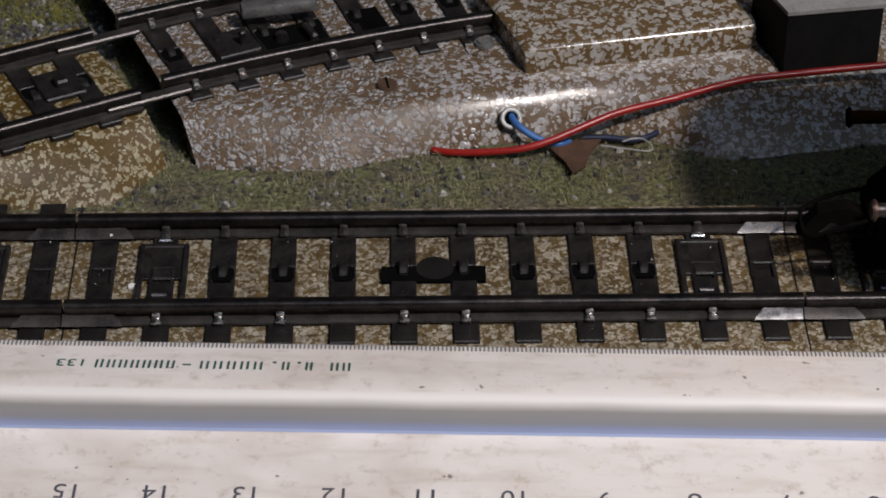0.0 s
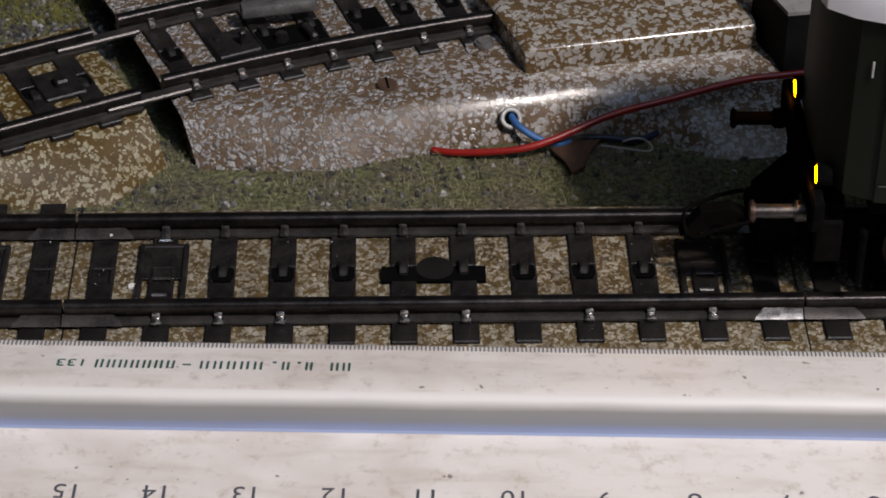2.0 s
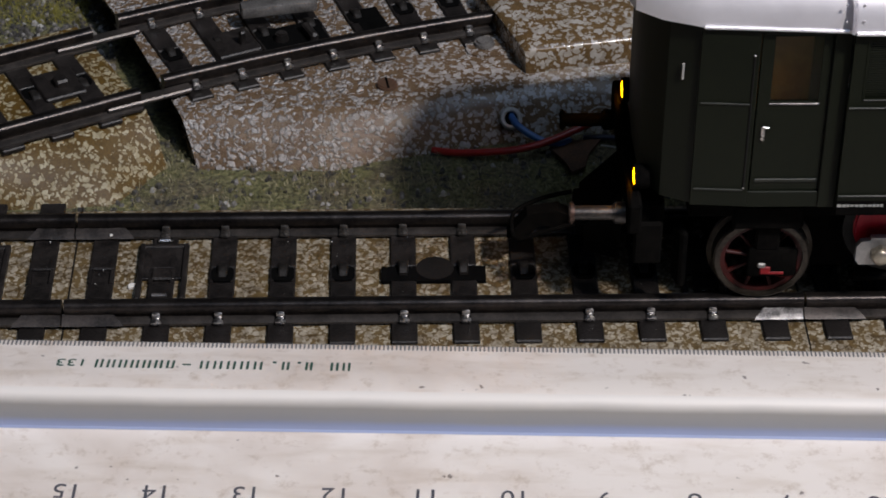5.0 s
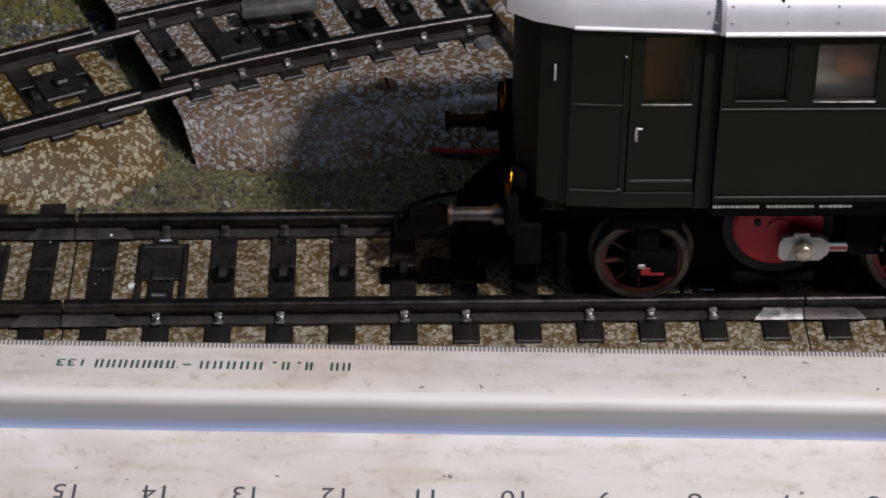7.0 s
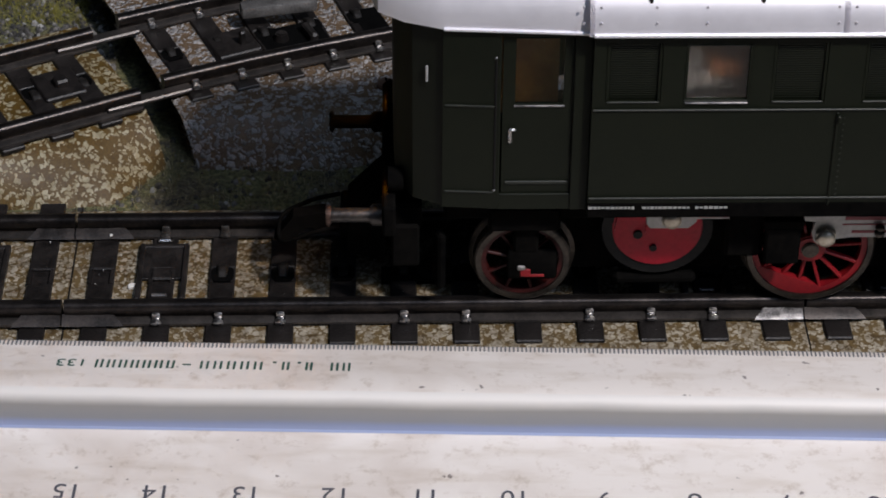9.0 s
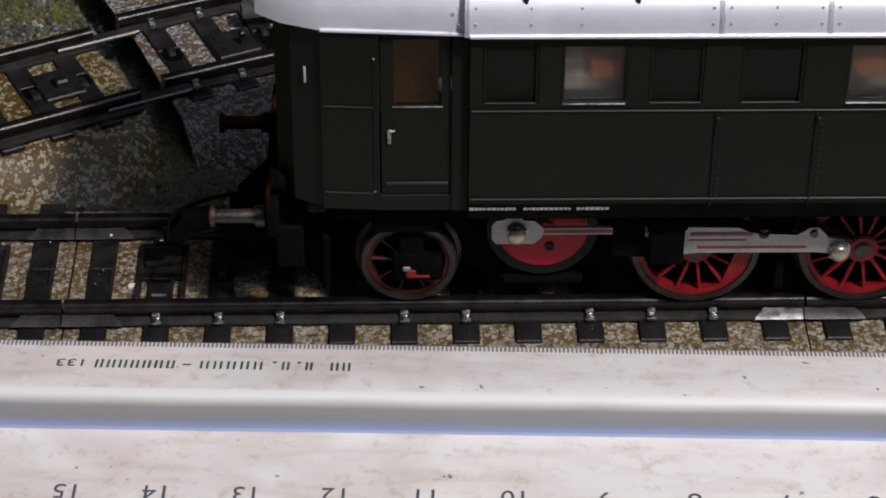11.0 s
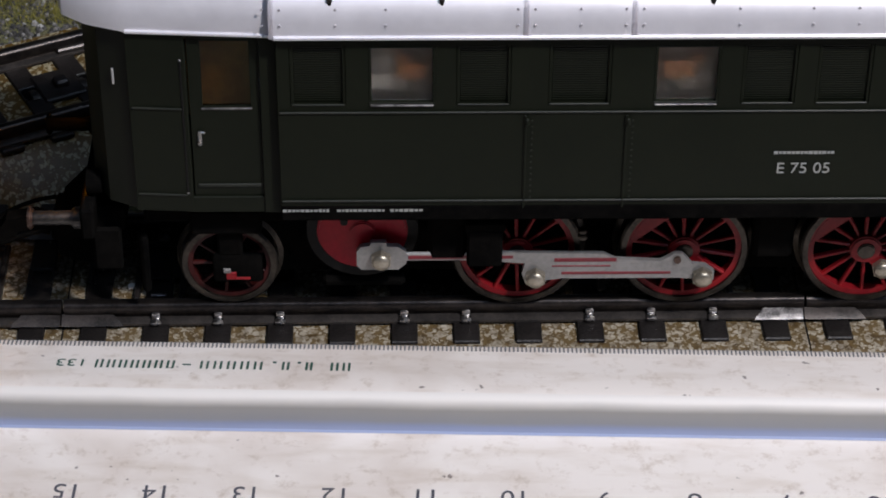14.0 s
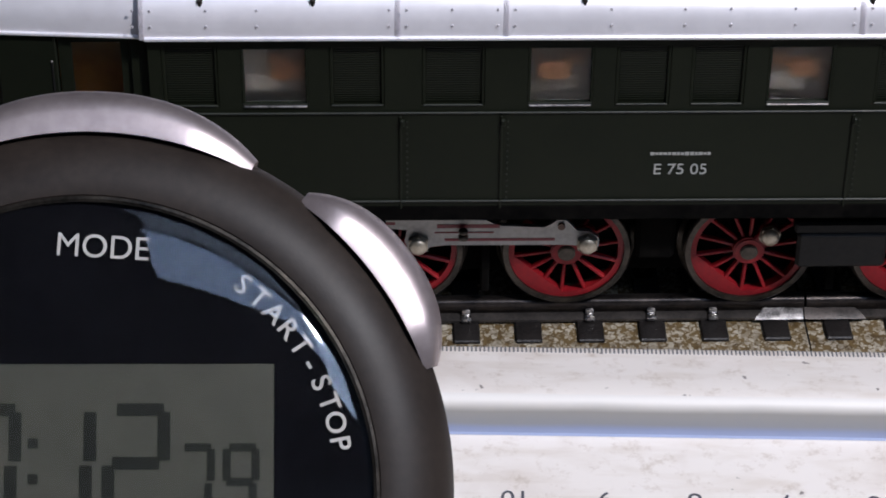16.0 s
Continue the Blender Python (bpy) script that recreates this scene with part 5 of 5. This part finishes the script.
# ---------------------------------------------------------------- stopwatch
def stopwatch():
    """Built flat, facing +z, its centre at the origin."""
    w = thing("stopwatch", "dark grey digital stopwatch with silver buttons and glossy black dial", "stopwatch")
    R = 33.7

    def lathe(prof, segs=96):
        bm = bmesh.new()
        vs = [[bm.verts.new((r * math.cos(a), r * math.sin(a), z)) for r, z in prof] for a in (6.283185 * i / segs for i in range(segs))]
        for i in range(segs):
            p, q = vs[i], vs[(i + 1) % segs]
            for j in range(len(prof) - 1):
                bm.faces.new((p[j], p[j + 1], q[j + 1], q[j]))
        return bm
    prof = [(26.6, -1.2), (26.6, -0.1), (26.9, 0.25), (27.4, 0.3)]
    prof += [(27.4 + (R - 27.4) * math.sin(t), 0.3 - 5.6 * (1 - math.cos(t))) for t in (math.pi / 2 * i / 10 for i in range(1, 11))]
    prof += [(R, -8.5), (R - 1.2, -11.5), (R - 5, -13.5), (0.01, -13.8)]
    part("case", lathe(prof), CASE, w, "dark gunmetal plastic case", 40)
    part("dial", lathe([(26.6, -1.0), (0.01, -1.0)]), FACE, w, "black dial plate", 40)
    dome = [(26.5, -0.3), (26.3, 0.25), (25.5, 0.6), (24.0, 0.9), (20, 1.35), (14, 1.75), (7, 2.0), (0.01, 2.1)]
    bm = lathe(dome)
    glass = part("crystal", bm, CRYSTAL, w, "clear domed crystal", 60)
    glass.visible_shadow = False
    ringm = lathe([(26.2, -0.9), (26.2, 0.1), (26.5, 0.25), (26.8, 0.1), (26.8, -0.5)])
    part("bezel_ring", ringm, TYRE, w, "thin dark bezel ring", 40)

    def button(name, a0, a1, label):
        bm = bmesh.new()
        rows = []
        n = 28
        for i in range(n + 1):
            f = i / n
            a = radians(a0 + (a1 - a0) * f)
            bulge = max(0.0, 1 - abs(2 * f - 1) ** 2.6)
            ro = R + 0.5 + 2.75 * bulge
            ww = 2.1 + 1.6 * min(1, bulge * 1.4)
            sec = []
            for k in range(13):
                t = math.pi * k / 12
                sec.append(((R - 0.9) + (ro - R + 0.9) * math.sin(t) ** 0.6, -4.9 + ww * math.cos(t)))
            rows.append([bm.verts.new((r * math.cos(a), r * math.sin(a), z)) for r, z in sec])
        for p, q in zip(rows, rows[1:]):
            for j in range(12):
                bm.faces.new((p[j], p[j + 1], q[j + 1], q[j]))
            bm.faces.new((p[0], q[0], q[12], p[12]))
        bm.faces.new(rows[0])
        bm.faces.new(rows[-1])
        part(name, bm, BUTTON, w, label, 40)
    button("mode_button", 63.0, 117.0, "satin silver push button")
    button("start_button", 19.6, 53.6, "satin silver push button")
    button("reset_button", 126.4, 160.4, "satin silver push button")
    # display
    display = part("display", boxed((-0.3, -5.0, -0.95), (34.9, 33.0, 0.2), 0.05), LCD, w, "grey-green liquid crystal display")
    seg = {"0": "abcdef", "1": "bc", "2": "abged", "7": "abc", "9": "abcdfg", "5": "afgcd"}

    def digit(ch, x, y, h, wd, slant=0.08):
        bm = bmesh.new()
        t = h * 0.13
        place = {"a": (0, h / 2, wd, t), "g": (0, 0, wd, t), "d": (0, -h / 2, wd, t), "b": (wd / 2, h / 4, t, h / 2), "c": (wd / 2, -h / 4, t, h / 2), "f": (-wd / 2, h / 4, t, h / 2), "e": (-wd / 2, -h / 4, t, h / 2)}
        for s in seg[ch]:
            cx, cy, sx, sy = place[s]
            box(bm, (x + cx + cy * slant, y + cy, -0.82), (sx * 0.92, sy * 0.92, 0.04))
        part("digit", bm, LCD_INK, display)
    h = 9.6
    digit("0", -8.5, 2.6, h, 4.6)
    digit("1", -1.8, 2.6, h, 4.6)
    digit("2", 4.8, 2.6, h, 4.6)
    digit("7", 10.1, 0.9, 6.2, 2.6)
    digit("9", 14.1, 0.9, 6.2, 2.6)
    bm = bmesh.new()
    for y in (1.2, 4.4):
        box(bm, (-4.4, y, -0.82), (0.9, 0.9, 0.04))
    part("colon", bm, LCD_INK, display)
    # dial lettering
    lettering("mode_label", "MODE", 3.0, DIAL_INK, w, pose(1.6, 21.1, -0.75, 0, 0, -3.5), "pale letters on the dial", 0.03, "CENTER")
    for k, ch in enumerate("START-STOP"):
        a = 52.5 - k * 4.65
        r = 22.7
        lettering("start_label", ch, 2.55, DIAL_INK, w, pose(r * math.cos(radians(a)), r * math.sin(radians(a)), -0.75, 0, 0, a - 90), "", 0.03, "CENTER", 0.03)
    return w


# ---------------------------------------------------------------- build
room()
baseboard()
for cx, label in ((0, "dark tin model track section with brown printed ballast"), (-90, "dark tin model track section with ochre printed ballast"), (90, "dark tin model track section joined at the end")):
    straight_section(cx, label)
turnout()
housing()
motor_block()
left_rear_section()
wires()
chip("plaster_chip", -37.4, -2.3, 6.02, "small white plaster chip on the track bed")
# white chip added in place of a thin bright line of metal
chip("plaster_chip", -40.6, 7.0, 7.2, "tiny white chip drawn for bright metal on a joiner", 0.45)
ruler()
LOCO, GEAR = locomotive()
WATCH = stopwatch()
scatter("grass_fibres", "short olive static grass fibres", BLADES, 15000, blade, lambda r: (r.uniform(-62, 75), r.uniform(19, 42)), 3)
scatter("gravel", "loose grey gravel on the layout", GRAVEL, 600, pebble, lambda r: (-45 + 115 * r.random() ** 1.7, r.uniform(20, 40)), 5)
scatter("dust_crumbs", "tiny pale crumbs on the sleepers and track bed", GREY_WHITE, 130, crumb, lambda r: (r.uniform(-58, 58), r.uniform(-13.5, 7.5)), 21)
scatter("yellow_flock", "yellow-green flock tuft behind the track", YELLOW_FLOCK, 5000, blade, lambda r: (r.uniform(-78, -50), r.uniform(70.3, 80)), 9)
scatter("gravel_bank", "grey gravel behind the track", GRAVEL, 1500, pebble, lambda r: (r.uniform(-80, -45), r.uniform(55, 78)), 6)


# ---------------------------------------------------------------- what moves
SHIFT = [(0, 88.9), (0.5, 85.25), (1, 81.65), (1.5, 78.06), (2, 74.41), (2.5, 70.76), (3, 67.18), (3.5, 63.67), (4, 60.23), (4.5, 56.65), (5, 53.05), (5.5, 49.45),
         (6, 45.87), (6.5, 42.27), (7, 38.72), (7.5, 35.2), (8, 31.58), (8.5, 27.97), (9, 24.38), (9.5, 20.95), (10, 17.55), (10.5, 14.15), (11, 10.75), (11.5, 7.28),
         (12, 3.77), (12.5, 0), (13, -3.71), (13.5, -7.3), (14, -10.6), (14.5, -14.0), (15, -17.6), (15.5, -21.35), (16, -24.6)]
LOCO_X, LOCO_YAW = 51.6, -0.4
WATCH_DEPTH = 223.0
WATCH_AT = [(0, -700, 1500), (14.4, -700, 1500), (14.7, -520, 985), (14.9, -310, 760), (15.0, -220, 645), (15.1, -137, 537), (15.2, -120, 455), (15.3, -95, 395), (15.4, -60, 340), (15.5, -18, 285),
            (15.6, 22, 222), (15.7, 38, 160), (15.8, 27, 107), (15.9, 12, 55), (16.0, 0, 0)]


def motions():
    walk(LOCO, [(t, pose((LOCO_X + s) * MM, -0.0002, 0, 0, 0, LOCO_YAW)) for t, s in SHIFT])
    fine = []
    for (t0, s0), (t1, s1) in zip(SHIFT, SHIFT[1:]):
        fine += [(t0, s0), ((t0 + t1) / 2, (s0 + s1) / 2)]
    fine.append(SHIFT[-1])
    turn = lambda s: 4.137 - s / 8.25
    for kind, y in (("drive", -9.6), ("jack", -9.6)):
        for ob, x, z in GEAR[kind]:
            walk(ob, [(t, pose(x * MM, y * MM, z * MM, 0, -math.degrees(turn(s)), 0)) for t, s in fine])
    for ob, x, z in GEAR["lead"]:
        walk(ob, [(t, pose(x * MM, -9.4 * MM, z * MM, 0, math.degrees(s / 5.95), 0)) for t, s in fine])
    for kind, y in (("rod", -11.6), ("jrod", -11.6)):
        for ob, x, z in GEAR[kind]:
            walk(ob, [(t, pose((x + CRANK * math.cos(turn(s))) * MM, y * MM, (z + CRANK * math.sin(turn(s))) * MM)) for t, s in fine])
    rows = []
    half = math.tan(radians(20.251) / 2)
    for t, dx, dy in WATCH_AT:
        px, py = 145 + dx, 872 + dy
        eye = EYE + (FWD + RIGHT * (px - 784) / 784 * half - UP * (py - 441) / 784 * half) * WATCH_DEPTH * MM
        rows.append((t, Matrix.Translation(eye) @ CAM_POSE.to_3x3().to_4x4() @ pose(0, 0, 0, -4, 2, 0)))
    walk(WATCH, rows)


motions()
